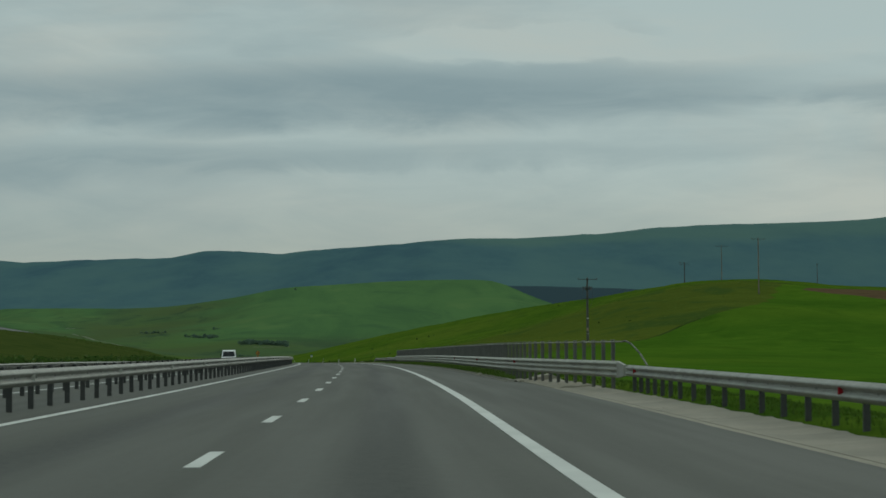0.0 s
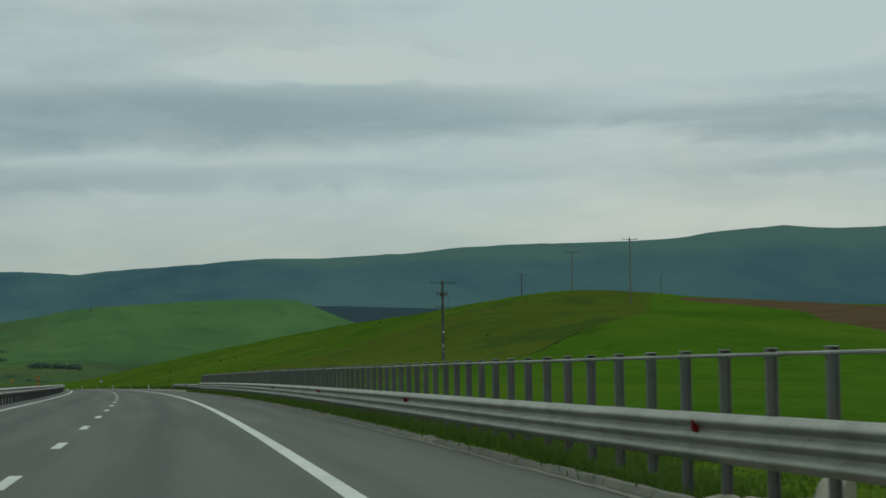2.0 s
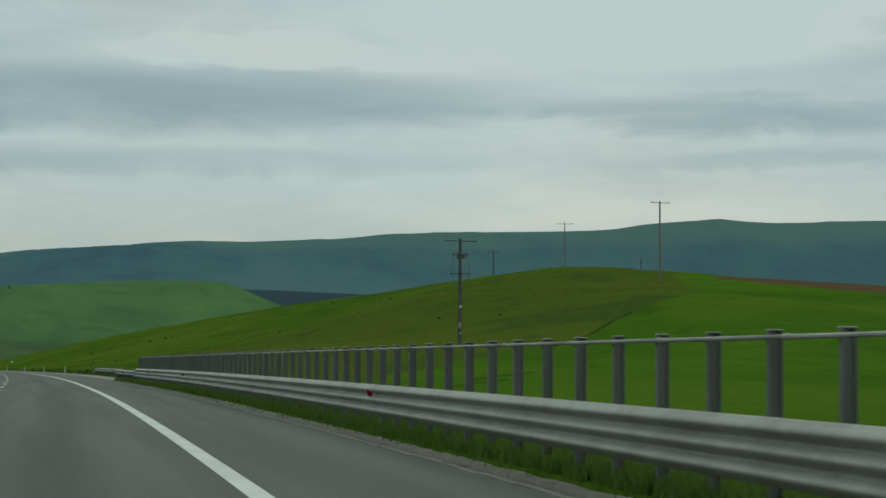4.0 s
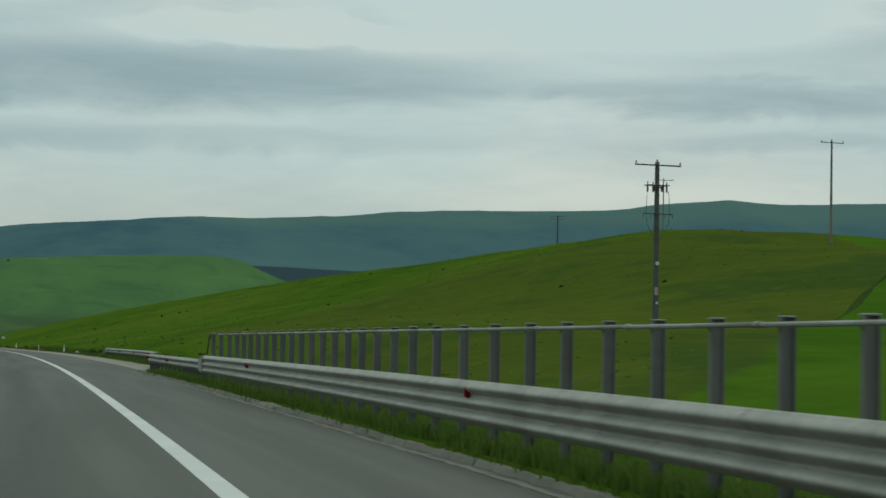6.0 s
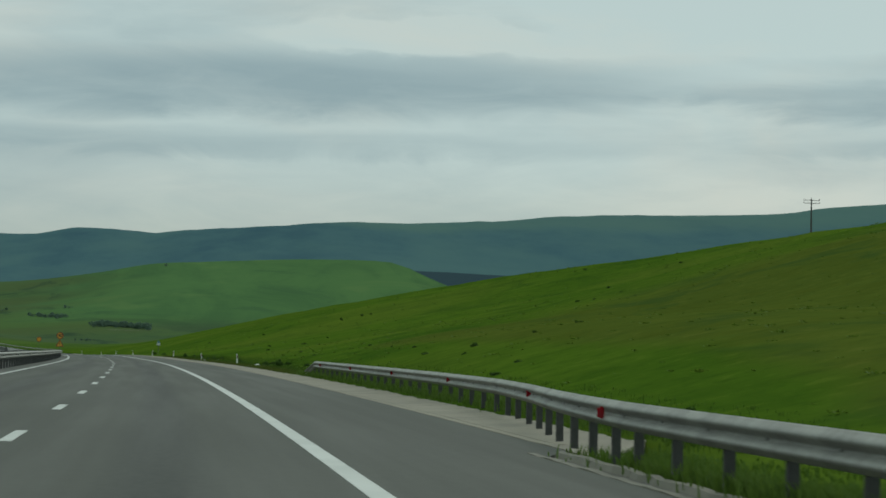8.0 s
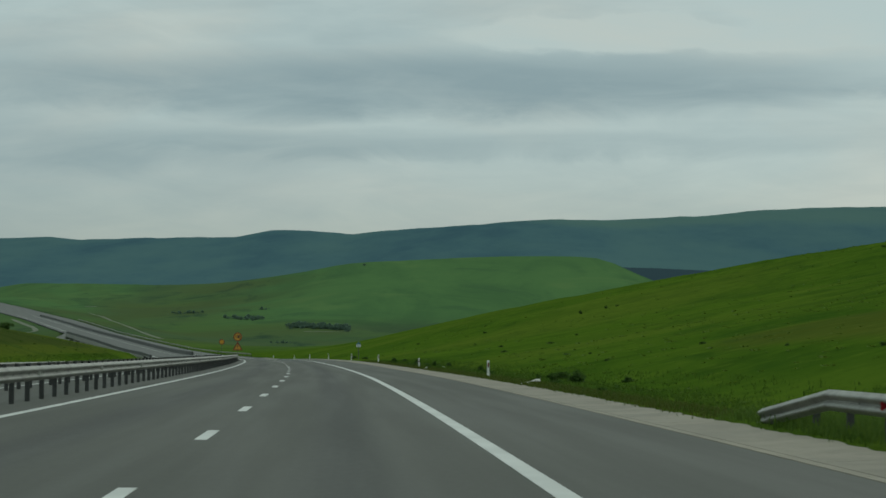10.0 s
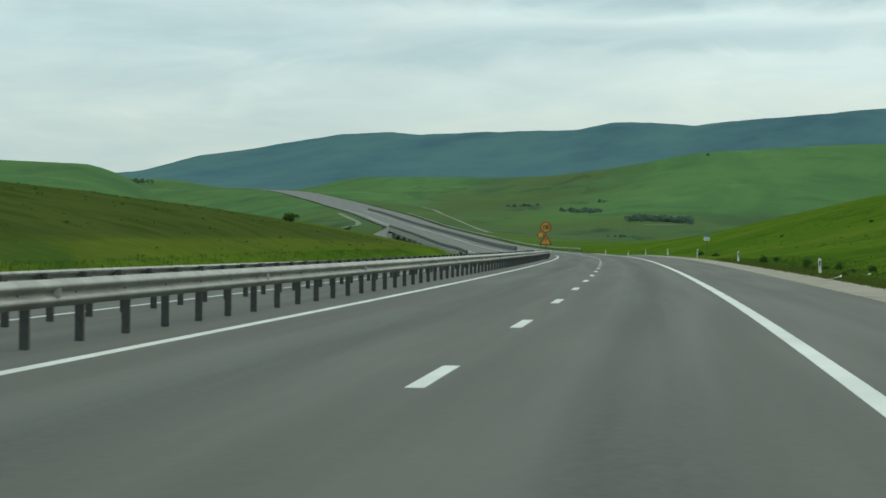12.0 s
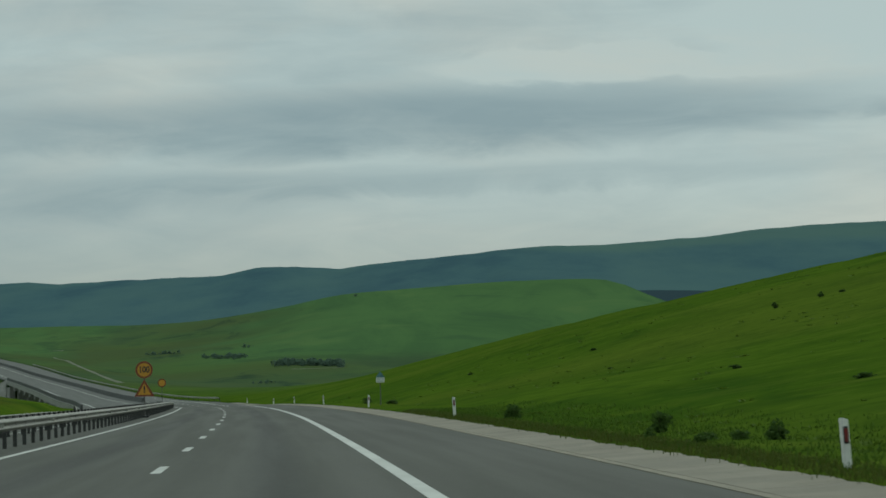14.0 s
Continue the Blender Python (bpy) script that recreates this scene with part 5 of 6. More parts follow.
def power_pole(x, y, top, base, arms=1, half=1.35, turn=0.0, radius=0.16, gear=False, pole_mat=None, label="tall concrete power pole with a crossarm"):
    z0 = base
    g = thing("power_pole", label, "power pole", "power poles", at=Matrix.Translation((x, y, z0)) @ Matrix.Rotation(turn, 4, "Z"))
    h = top - z0
    bm = bmesh.new()
    rod(bm, (0, 0, -1.0), (0, 0, h - 0.12), radius, radius * 0.62, sides=12)
    part("pole", bm, pole_mat or POLE, g)
    for k in range(arms):
        z = h - 0.32 - 0.45 * k
        bm = bmesh.new()
        box(bm, (half * 2, 0.09, 0.07), (0, -0.12, z), bevel=0.008)
        box(bm, (0.05, 0.26, 0.10), (0, 0, z), bevel=0.008)
        arm = part("crossarm", bm, IRON, g, "iron crossarm")
        for sx in (-1, 0, 1):
            bm = bmesh.new()
            px, pz = sx * (half - 0.06), z + 0.03 if sx else h - 0.16
            if sx == 0 and k:
                continue
            rod(bm, (px, -0.12 if sx else 0, pz), (px, -0.12 if sx else 0, pz + 0.07), 0.02, sides=8)
            rod(bm, (px, -0.12 if sx else 0, pz + 0.06), (px, -0.12 if sx else 0, pz + 0.17), 0.055, 0.035, sides=10)
            part("insulator", bm, PORCELAIN, arm, "brown glazed insulator")
    if gear:
        z = h - 1.62
        bm = bmesh.new()
        box(bm, (1.35, 0.06, 0.05), (0, -0.16, z + 0.22))
        box(bm, (1.35, 0.06, 0.05), (0, 0.16, z + 0.22))
        box(bm, (0.30, 0.38, 0.08), (0, 0, z + 0.10))
        frame_ = part("switch_frame", bm, IRON, g, "iron switch frame")
        for sx in (-0.62, -0.3, 0.3, 0.5):
            bm = bmesh.new()
            rod(bm, (sx, -0.16, z + 0.2), (sx, -0.16, z - 0.16), 0.05, sides=10)
            rod(bm, (sx, -0.16, z + 0.24), (sx, -0.16, z + 0.40), 0.035, sides=8)
            part("fuse", bm, PORCELAIN, frame_, "hanging fuse tube")
        for sx in (-0.2, 0.2):
            bm = bmesh.new()
            box(bm, (0.10, 0.14, 0.34), (sx, -0.2, z + 0.05), bevel=0.02)
            part("switch_box", bm, IRON, frame_)
        z2 = h - 3.0
        bm = bmesh.new()
        box(bm, (1.75, 0.05, 0.05), (0, -0.15, z2 + 0.05))
        for sx in (-0.85, -0.42, 0.42, 0.85):
            rod(bm, (sx, -0.15, z2), (sx, -0.15, z2 - 0.16), 0.02, sides=6)
        part("lower_arm", bm, IRON, g, "iron lower arm")
        for sx in (-1, 1):
            bm = bmesh.new()
            pts = [(sx * 0.62, -0.15, z - 0.1), (sx * 0.70, -0.15, z2 + 0.1), (sx * 0.62, -0.15, z2 - 0.5), (sx * 0.18, -0.12, z2 - 1.3)]
            for a, b in zip(pts, pts[1:]):
                rod(bm, a, b, 0.014, sides=6)
            part("lead", bm, IRON, g, "hanging cable lead")
        bm = bmesh.new()
        for z3 in (z2 + 0.0, z2 - 0.75, z2 - 1.35):
            rod(bm, (0, 0, z3), (0, 0, z3 + 0.07), radius * 0.95, sides=12)
        part("clamp", bm, IRON, g, "iron clamp bands")
        bm = bmesh.new()
        rod(bm, (0, -radius * 0.9, 3.05), (0, -radius * 1.05, 3.05), 0.11, sides=14)
        part("round_plate", bm, PALE_REF, g, "pale round plate")
        bm = bmesh.new()
        box(bm, (0.20, 0.02, 0.42), (-0.06, -radius * 1.02, 1.55), bevel=0.004)
        part("plate", bm, plain("faded_plate", (0.35, 0.26, 0.2), 0.7), g, "faded plate")
        bm = bmesh.new()
        tri(bm, 0.09, 0.16, -radius * 1.06, 0.95)
        part("warning_mark", bm, PALE_REF, g, "pale triangle mark")
    return g


def ground_z(x, y):
    return float(ground_height(np.array([x]), np.array([y]))[0][0])


power_pole(35.4, 297.3, 13.75, ground_z(35.4, 297.3), gear=True, radius=0.19, turn=0.12, half=1.35, label="dark concrete power pole with crossarm and switch gear")
power_pole(74.2, 369.6, 23.9, ground_z(74.2, 369.6), turn=0.15, radius=0.14, half=1.2, pole_mat=POLE_PALE, label="tall pale concrete power pole with one crossarm")
power_pole(84.1, 455.0, 27.9, ground_z(84.1, 455.0), arms=1, half=1.35, radius=0.11, pole_mat=POLE_PALE, label="slim power pole behind the hill crest")
power_pole(90.9, 541.4, 28.85, ground_z(90.9, 541.4), arms=2, half=1.25, radius=0.16, label="weathered power pole with two crossarms on the hill")
power_pole(140.5, 602.5, 31.6, ground_z(140.5, 602.5), arms=1, half=0.3, radius=0.14, label="distant slim power pole on the crest")

# ---- bushes, trees and grass ----


def clump(bm, centre, size, leaves, rng, leaf=0.12):
    """Leaves scattered through an uneven crown."""
    for _ in range(leaves):
        while True:
            p = Vector((rng.uniform(-1, 1), rng.uniform(-1, 1), rng.uniform(-1, 1)))
            if 0.25 < p.length < 1:
                break
        p = Vector((p.x * size[0], p.y * size[1], p.z * size[2]))
        p += Vector(centre)
        q = Euler((rng.uniform(0, 6.3), rng.uniform(0, 6.3), rng.uniform(0, 6.3))).to_matrix()
        l = leaf * rng.uniform(0.6, 1.4)
        v = [bm.verts.new(p + q @ Vector(c)) for c in ((-l * 0.5, 0, 0), (0, -l, 0.02), (l * 0.5, 0, 0), (0, l, 0.02))]
        bm.faces.new(v)


def bush_mesh(seed, leaves=260):
    rng = random.Random(seed)
    bm = bmesh.new()
    for k in range(6):
        a = rng.uniform(0, 6.28)
        r = rng.uniform(0, 0.45)
        c = (math.cos(a) * r, math.sin(a) * r, rng.uniform(0.25, 0.7))
        clump(bm, c, (rng.uniform(0.25, 0.42), rng.uniform(0.25, 0.42), rng.uniform(0.22, 0.36)), leaves // 6, rng, 0.13)
    return bm_mesh("crown", bm, LEAF)


def stems_mesh(seed):
    rng = random.Random(seed)
    bm = bmesh.new()
    for k in range(5):
        a = rng.uniform(0, 6.28)
        rod(bm, (0, 0, -0.15), (math.cos(a) * 0.35, math.sin(a) * 0.35, rng.uniform(0.4, 0.75)), 0.018, 0.008, sides=5)
    return bm_mesh("stem", bm, BARK)


BUSH = [(bush_mesh(40 + k), stems_mesh(60 + k)) for k in range(4)]


def bush(x, y, size, k, tall=1.0, label="small dark green shrub in the meadow grass"):
    z = ground_z(x, y)
    g = thing("bush", label, "bush", "meadow bushes", at=Matrix.Translation((x, y, z - 0.05)) @ Matrix.Rotation(k * 1.7, 4, "Z") @ Matrix.Diagonal((size, size, size * tall, 1)))
    part("crown", BUSH[k % 4][0], None, g)
    part("stem", BUSH[k % 4][1], None, g)
    return g


# shrubs along the foot of the slope: along the road, off it, width, height to width
for k, (s, n, size, tall) in enumerate(((486.9, 9.7, 0.62, 1.4), (502.2, 11.8, 0.7, 0.8), (465.5, 10.2, 0.66, 1.1), (462.2, 9.3, 0.36, 1.1), (458.4, 9.5, 0.5, 0.7), (460.2, 10.0, 0.6, 0.55), (459.6, 10.5, 0.6, 0.55),
                                        (459.0, 11.0, 0.66, 0.95), (450.3, 10.7, 0.4, 1.0), (441.0, 9.3, 0.4, 0.9), (447.2, 11.1, 0.62, 0.9), (422.8, 10.9, 0.6, 0.9), (414.0, 10.4, 0.4, 0.9), (407.6, 10.0, 0.5, 0.65),
                                        (390.3, 10.4, 0.42, 0.8), (391.6, 11.1, 0.62, 0.7), (390.1, 11.4, 0.85, 0.75), (391.5, 12.1, 0.7, 0.7), (381.3, 9.9, 0.6, 0.9), (380.2, 10.6, 0.85, 0.9), (378.3, 9.7, 0.6, 0.5),
                                        (379.3, 12.3, 0.5, 0.9), (364.8, 9.4, 0.45, 0.5), (369, 10.4, 0.5, 0.5), (560, 11.5, 0.9, 0.7), (574, 10.8, 0.8, 0.7), (588, 12, 1.0, 0.7), (290, 12.6, 0.6, 0.8), (296, 12.0, 0.5, 0.8),
                                        (283, 11.4, 0.6, 0.8), (275.5, 9.4, 0.6, 0.8), (278, 10.6, 0.6, 0.8))):
    p = road_point(s, n)
    bush(float(p[0]), float(p[1]), size * 0.70, k, tall, label="dark green shrub at the foot of the slope")
# low shrubs and rank clumps on the slope
for k, (x, y, size, tall) in enumerate(((15.0, 343.9, 0.85, 0.5), (14.0, 339.4, 0.4, 0.7), (13.3, 349.9, 0.8, 0.4), (14.1, 364.0, 0.5, 0.6), (14.0, 378.0, 0.4, 0.7), (14.3, 400.5, 0.6, 0.6), (34.4, 424.4, 0.9, 0.5),
                                        (35.1, 420.0, 0.7, 0.5), (37.7, 421.4, 0.7, 0.5), (36.0, 407.1, 0.6, 0.5), (20.3, 345.9, 0.9, 0.3), (17.6, 342.2, 0.6, 0.4), (14.1, 324.0, 0.6, 0.5), (12.9, 321.0, 0.7, 0.5),
                                        (10.1, 578.8, 0.8, 0.8), (22.0, 565.0, 0.9, 1.0), (25.2, 564.5, 0.9, 1.0), (26.6, 563.6, 0.7, 0.8), (8.5, 479.0, 1.0, 0.45), (9.4, 506.2, 1.0, 0.4), (1.2, 600.3, 1.2, 0.4),
                                        (7.9, 543.1, 0.6, 0.5), (12.9, 485.2, 1.2, 0.35), (16.5, 501.4, 0.7, 0.5), (11.2, 424.6, 0.45, 0.7), (10.5, 433.0, 0.8, 0.35), (10.4, 405.8, 0.6, 0.5), (52, 500, 1.1, 0.5),
                                        (58, 470, 1.0, 0.5), (66, 520, 1.1, 0.5), (60, 560, 1.2, 0.5), (44, 352, 0.9, 0.5), (46, 330, 0.8, 0.5), (24, 302, 0.6, 0.5))):
    bush(x, y, size * 0.54, k + 3, tall)
bush(-70.1, 654.0, 2.3, 2, 0.62, label="round dark shrub alone on the far bank")


def tree(x, y, height, spread, seed, label):
    z = ground_z(x, y)
    rng = random.Random(seed)
    g = thing("tree", label, "tree", "field trees", at=Matrix.Translation((x, y, z)))
    bm = bmesh.new()
    rod(bm, (0, 0, -0.4), (0.05, 0, height * 0.45), 0.22, 0.13, sides=8)
    for k in range(6):
        a = rng.uniform(0, 6.28)
        rod(bm, (0.04, 0, height * rng.uniform(0.25, 0.45)), (math.cos(a) * spread * 0.6, math.sin(a) * spread * 0.6, height * rng.uniform(0.55, 0.85)), 0.08, 0.03, sides=6)
    part("trunk", bm, BARK, g)
    bm = bmesh.new()
    for k in range(22):
        a, r = rng.uniform(0, 6.28), spread * math.sqrt(rng.uniform(0, 1)) * 0.8
        clump(bm, (math.cos(a) * r, math.sin(a) * r, height * rng.uniform(0.24, 0.9)), (spread * 0.32, spread * 0.32, height * 0.12), 60, rng, 0.22)
    part("crown", bm, LEAF_DARK, g)
    return g


tree(82.0, 278.0, 3.3, 1.45, 3, "dark round field tree at the edge of ploughed land")
tree(83.3, 275.0, 1.2, 0.9, 4, "low dark tree beside a ploughed field")


def thicket(name, x0, y0, x1, y1, width, height, count, seed, label, mat=None):
    """A long dark hedge of many crowns that nobody could count."""
    rng = random.Random(seed)
    bm = bmesh.new()
    for k in range(count):
        f = rng.random()
        x, y = x0 + (x1 - x0) * f + rng.gauss(0, width * 0.3), y0 + (y1 - y0) * f + rng.gauss(0, width)
        h = height * rng.uniform(0.25, 1.25)
        z = ground_z(x, y)
        clump(bm, (x, y, z + h * 0.45), (h * 0.6, h * 0.6, h * 0.5), 40, rng, h * 0.22)
    me = bm_mesh(name, bm, mat or LEAF_HAZED)
    return tagged(new(name, me), label, "hedge", kind="stuff")


thicket("hedge", -109, 1438, -86, 1402, 5, 2.1, 48, 1, "dark thicket in the valley meadow")
thicket("hedge", -61, 1289, -33, 1263, 5, 2.7, 84, 2, "long dark thicket along a valley stream")
thicket("hedge", -149, 1518, -130, 1511, 3, 1.6, 22, 6, "low scrub in the valley meadow")
thicket("hedge", -96, 1508, -89, 1500, 3, 1.8, 7, 7, "low scrub in the valley meadow")
thicket("hedge", -59, 1132, -51, 1134, 2, 1.1, 9, 8, "low scrub in the valley meadow")
thicket("hedge", -41.0, 1820, -40.0, 1820, 0.6, 2.4, 3, 10, "dark clump of small trees on the ridge")
thicket("hedge", -20.4, 122, -23.2, 330, 0.6, 1.25, 330, 11, "long dark hedge behind the far carriageway", LEAF)
thicket("hedge", -487, 1775, -452, 1800, 2, 3.2, 45, 3, "dark hedgerow along a distant hillside")


def grass_tufts(name, count, place, seed, h0, h1, label, spread=0.16, mat=None):
    """Blades in tufts along the verge."""
    rng = random.Random(seed)
    spots = [place(rng) for _ in range(count)]
    xs, ys = np.array([p[0] for p in spots]), np.array([p[1] for p in spots])
    zs = ground_height(xs, ys)[0]
    verts, faces = [], []
    for x, y, z in zip(xs, ys, zs):
        for b in range(5):
            a = rng.uniform(0, 6.28)
            bx, by = x + rng.gauss(0, spread), y + rng.gauss(0, spread)
            h, w = rng.uniform(h0, h1), rng.uniform(0.006, 0.014)
            lx, ly = math.cos(a) * h * 0.45, math.sin(a) * h * 0.45
            wx, wy = -math.sin(a) * w, math.cos(a) * w
            i = len(verts)
            verts += [(bx - wx, by - wy, z - 0.03), (bx + wx, by + wy, z - 0.03), (bx + lx * 0.4 + wx * 0.8, by + ly * 0.4 + wy * 0.8, z + h * 0.65), (bx + lx * 0.4 - wx * 0.8, by + ly * 0.4 - wy * 0.8, z + h * 0.65), (bx + lx, by + ly, z + h)]
            faces += [(i, i + 1, i + 2, i + 3), (i + 3, i + 2, i + 4)]
    return tagged(new(name, mesh_from(name, verts, faces, mat or BLADES)), label, "grass", kind="stuff")


def on_verge(s0, s1, n0, n1, bias=1.0):
    def pick(rng):
        s = rng.uniform(s0, s1)
        n = n0 + (n1 - n0) * rng.random() ** bias
        return road_point(s, n)[:2]
    return pick


grass_tufts("grass", 9000, on_verge(104.6, 278, 7.25, 11.0, 1.5), 1, 0.03, 0.10, "rough green verge grass behind the kerb")
grass_tufts("grass", 9000, on_verge(104.6, 275, 6.98, 8.2, 1.1), 6, 0.05, 0.20, "rank dark grass round the feet of the barrier", mat=RANK)
grass_tufts("grass", 8000, on_verge(104.6, 272, 6.93, 7.16, 1.0), 9, 0.10, 0.26, "tall grass between the kerb and the barrier posts", spread=0.07, mat=RANK)
grass_tufts("grass", 9000, on_verge(276, 520, 8.92, 14.0, 1.4), 2, 0.03, 0.10, "rough green verge grass beside the gutter")
grass_tufts("grass", 5000, on_verge(276, 345, 8.85, 10.4, 1.0), 7, 0.06, 0.22, "rank dark grass round the feet of the guard rail", mat=RANK)
grass_tufts("grass", 7000, on_verge(345, 520, 8.76, 9.3, 1.0), 8, 0.03, 0.09, "yellowing grass hanging over the back of the gutter", mat=STRAW)
grass_tufts("grass", 2500, on_verge(20, 98, 8.92, 13.0, 1.3), 3, 0.03, 0.10, "short green verge grass beside the gutter")
grass_tufts("grass", 5000, on_verge(300, 620, -24, -18.6, 1.3), 4, 0.06, 0.22, "green grass along the far carriageway")


def tussocks(name, count, area, seed, h0, h1, label, mat=None):
    """Rank grass in low rounded tussocks over a slope; area: s from, s to, n from, n to, crowding towards the road."""
    rng = np.random.RandomState(seed)
    s0, s1, n0, n1, bias = area
    s, n = rng.uniform(s0, s1, count), n0 + (n1 - n0) * rng.uniform(0, 1, count) ** bias
    xy = road_point(s, n)[:, :2]
    grown = value_noise(xy[:, 0] / 7.0, xy[:, 1] / 11.0, 31) > rng.uniform(-0.8, 0.7, count)
    keep = grown & ((n < 0) | (xy[:, 1] > crop_edge(n) + 4))
    xy = xy[keep]
    zs = ground_height(xy[:, 0], xy[:, 1])[0]
    blades = 12
    h = np.repeat(rng.uniform(h0, h1, len(xy)) * rng.uniform(0.6, 1.4, len(xy)), blades)
    base = np.repeat(np.c_[xy, zs], blades, axis=0)
    m = len(base)
    a, r = rng.uniform(0, 6.283, m), np.sqrt(rng.uniform(0, 1, m))
    foot = base + np.stack([np.cos(a) * r * h * 2.2, np.sin(a) * r * h * 2.2, -0.05 * h], -1)
    lean = np.stack([np.cos(a), np.sin(a), np.zeros(m)], -1) * (h * (0.4 + 0.6 * r))[:, None]
    wide = np.stack([-np.sin(a), np.cos(a), np.zeros(m)], -1) * (h * rng.uniform(0.25, 0.5, m))[:, None]
    top = foot + lean + np.stack([np.zeros(m), np.zeros(m), h * (1.0 - 0.55 * r) * rng.uniform(0.6, 1.0, m)], -1)
    verts = np.stack([foot - wide, foot + wide, top + wide * 0.5, top - wide * 0.5], 1).reshape(-1, 3)
    faces = np.arange(4 * m).reshape(-1, 4)
    return tagged(new(name, mesh_from(name, verts.tolist(), faces.tolist(), mat or TUSSOCK)), label, "grass", kind="stuff")


tussocks("grass", 2600, (245, 470, 10.5, 75, 1.5), 11, 0.04, 0.10, "rank tussock grass on the roadside slope")
tussocks("grass", 2000, (400, 640, 11, 95, 1.2), 12, 0.06, 0.14, "rank tussock grass on the hillside")
tussocks("grass", 1200, (360, 650, -24, -75, 1.2), 13, 0.08, 0.20, "rank tussock grass on the far bank", mat=BLADES)


# ---- litter and small things ----


def litter(s, n, up, turn, seed, size):
    rng = random.Random(seed)
    bm = bmesh.new()
    grid = []
    for i in range(7):
        row = []
        for j in range(4):
            x, y = (i / 6 - 0.5) * 1.3, (j / 3 - 0.5) * 0.5
            lift = 0.20 * (i / 6) ** 1.6 * (1 - abs(j - 1.5) / 3.2)
            row.append(bm.verts.new((x, y, 0.03 + lift + rng.uniform(-0.02, 0.03))))
        grid.append(row)
    for a, b in zip(grid, grid[1:]):
        for j in range(3):
            bm.faces.new((a[j], b[j], b[j + 1], a[j + 1]))
    bmesh.ops.solidify(bm, geom=list(bm.faces), thickness=0.02)
    ob = new("plastic_sheet", bm_mesh("plastic_sheet", bm, WHITE, True))
    p = road_point(s, n)
    ob.matrix_basis = Matrix.Translation((float(p[0]), float(p[1]), float(p[2]) + up)) @ Matrix.Rotation(turn, 4, "Z") @ Matrix.Diagonal((size, size, size * 2.1, 1))
    return tagged(ob, "crumpled white plastic sheet lying on the grass verge", "litter", "roadside litter")


litter(380.9, 9.02, 0.05, 0.25, 1, 0.54)
litter(438.7, 8.72, 0.05, 0.3, 2, 0.38)
litter(442.2, 10.3, 0.16, 0.8, 3, 0.18)


def branch(s, n):
    bm = bmesh.new()
    a = Vector((0, 0, 0.05))
    pts = [a, Vector((0.5, 0.2, 0.35)), Vector((1.1, 0.35, 0.6)), Vector((1.8, 0.5, 0.75))]
    for p, q in zip(pts, pts[1:]):
        rod(bm, p, q, 0.03, 0.022, sides=6)
    rod(bm, pts[1], pts[1] + Vector((0.1, 0.3, 0.35)), 0.015, 0.006, sides=5)
    ob = new("dead_branch", bm_mesh("dead_branch", bm, DRY_WOOD))
    p = road_point(s, n)
    ob.matrix_basis = Matrix.Translation((float(p[0]), float(p[1]), ground_z(float(p[0]), float(p[1])))) @ Matrix.Scale(0.4, 4)
    return tagged(ob, "pale dead branch lying in the meadow grass", "branch")


branch(246.2, 16.5)


# ---- bridge on the far stretch of the motorway ----


def long_wall(name, s0, s1, n, prof, mat, parent, label):
    """A wall along the road with the cross-section prof (offset, height)."""
    ss = np.arange(s0, s1 + 1, 8.0)
    k = len(prof)
    verts = [tuple(road_point(s, n + d, u)) for s in ss for d, u in prof]
    faces = [(k * a + i, k * a + (i + 1) % k, k * a + k + (i + 1) % k, k * a + k + i) for a in range(len(ss) - 1) for i in range(k)]
    faces += [tuple(range(k)), tuple(len(verts) - k + i for i in range(k))]
    return part(name, mesh_from(name, verts, faces, mat), None, parent, label)


def bridge():
    g = thing("bridge", "long concrete motorway bridge with dark parapet and pale wing wall", "bridge")
    long_wall("deck_edge", 762, 1038, -17.5, ((-0.35, -1.1), (0.3, -1.1), (0.3, 0.02), (0.0, 0.12), (-0.35, 0.12)), BRIDGE, g, "pale concrete deck edge")
    long_wall("parapet", 756, 1038, -17.35, ((-0.2, 0.10), (0.15, 0.10), (0.15, 0.92), (-0.2, 0.92)), PARAPET_SHADED, g, "parapet with the shade of its face in the dark colour")
    long_wall("median_wall", 802, 1300, -4.1, ((-0.35, -0.05), (0.35, -0.05), (0.2, 0.9), (-0.2, 0.9)), PARAPET_SHADED, g, "median wall with the shade of its face in the dark colour")
    bm = bmesh.new()
    top, foot, low = road_point(1038, -17.5, 0.2), road_point(1039, -25.0, -3.8), road_point(1034, -18.0, -5.4)
    back = [Vector(p) + Vector((-1.0, 5.0, 0)) for p in (top, foot, low)]
    v = [bm.verts.new(tuple(p)) for p in (top, foot, low)] + [bm.verts.new(p) for p in back]
    for f in ((0, 1, 2), (5, 4, 3), (0, 3, 4, 1), (1, 4, 5, 2), (2, 5, 3, 0)):
        bm.faces.new([v[i] for i in f])
    part("wing_wall", bm, BRIDGE, g, "pale sloped wing wall")
    bm = bmesh.new()
    box(bm, (1.6, 14.0, 5.2), (0, 0, -4.4), bevel=0.06)
    part("abutment", bm, BRIDGE, g, "pale concrete abutment", at=upright_frame(1030, -16.9))
    for k in range(12):
        bm = bmesh.new()
        box(bm, (1.5, 1.3, 7), (0, 0, -4.55), bevel=0.05)
        box(bm, (3.4, 4.0, 0.9), (0, 0, -1.5), bevel=0.08)
        part("pier", bm, BRIDGE, g, at=upright_frame(780 + 20 * k, -16.4))
    return g


bridge()
low_rail("grey guard rail along the far stretch", 785, 1240, lambda s: 8.0, 8.0, -1, 0.8, name="far_rail", group="far guard rails")


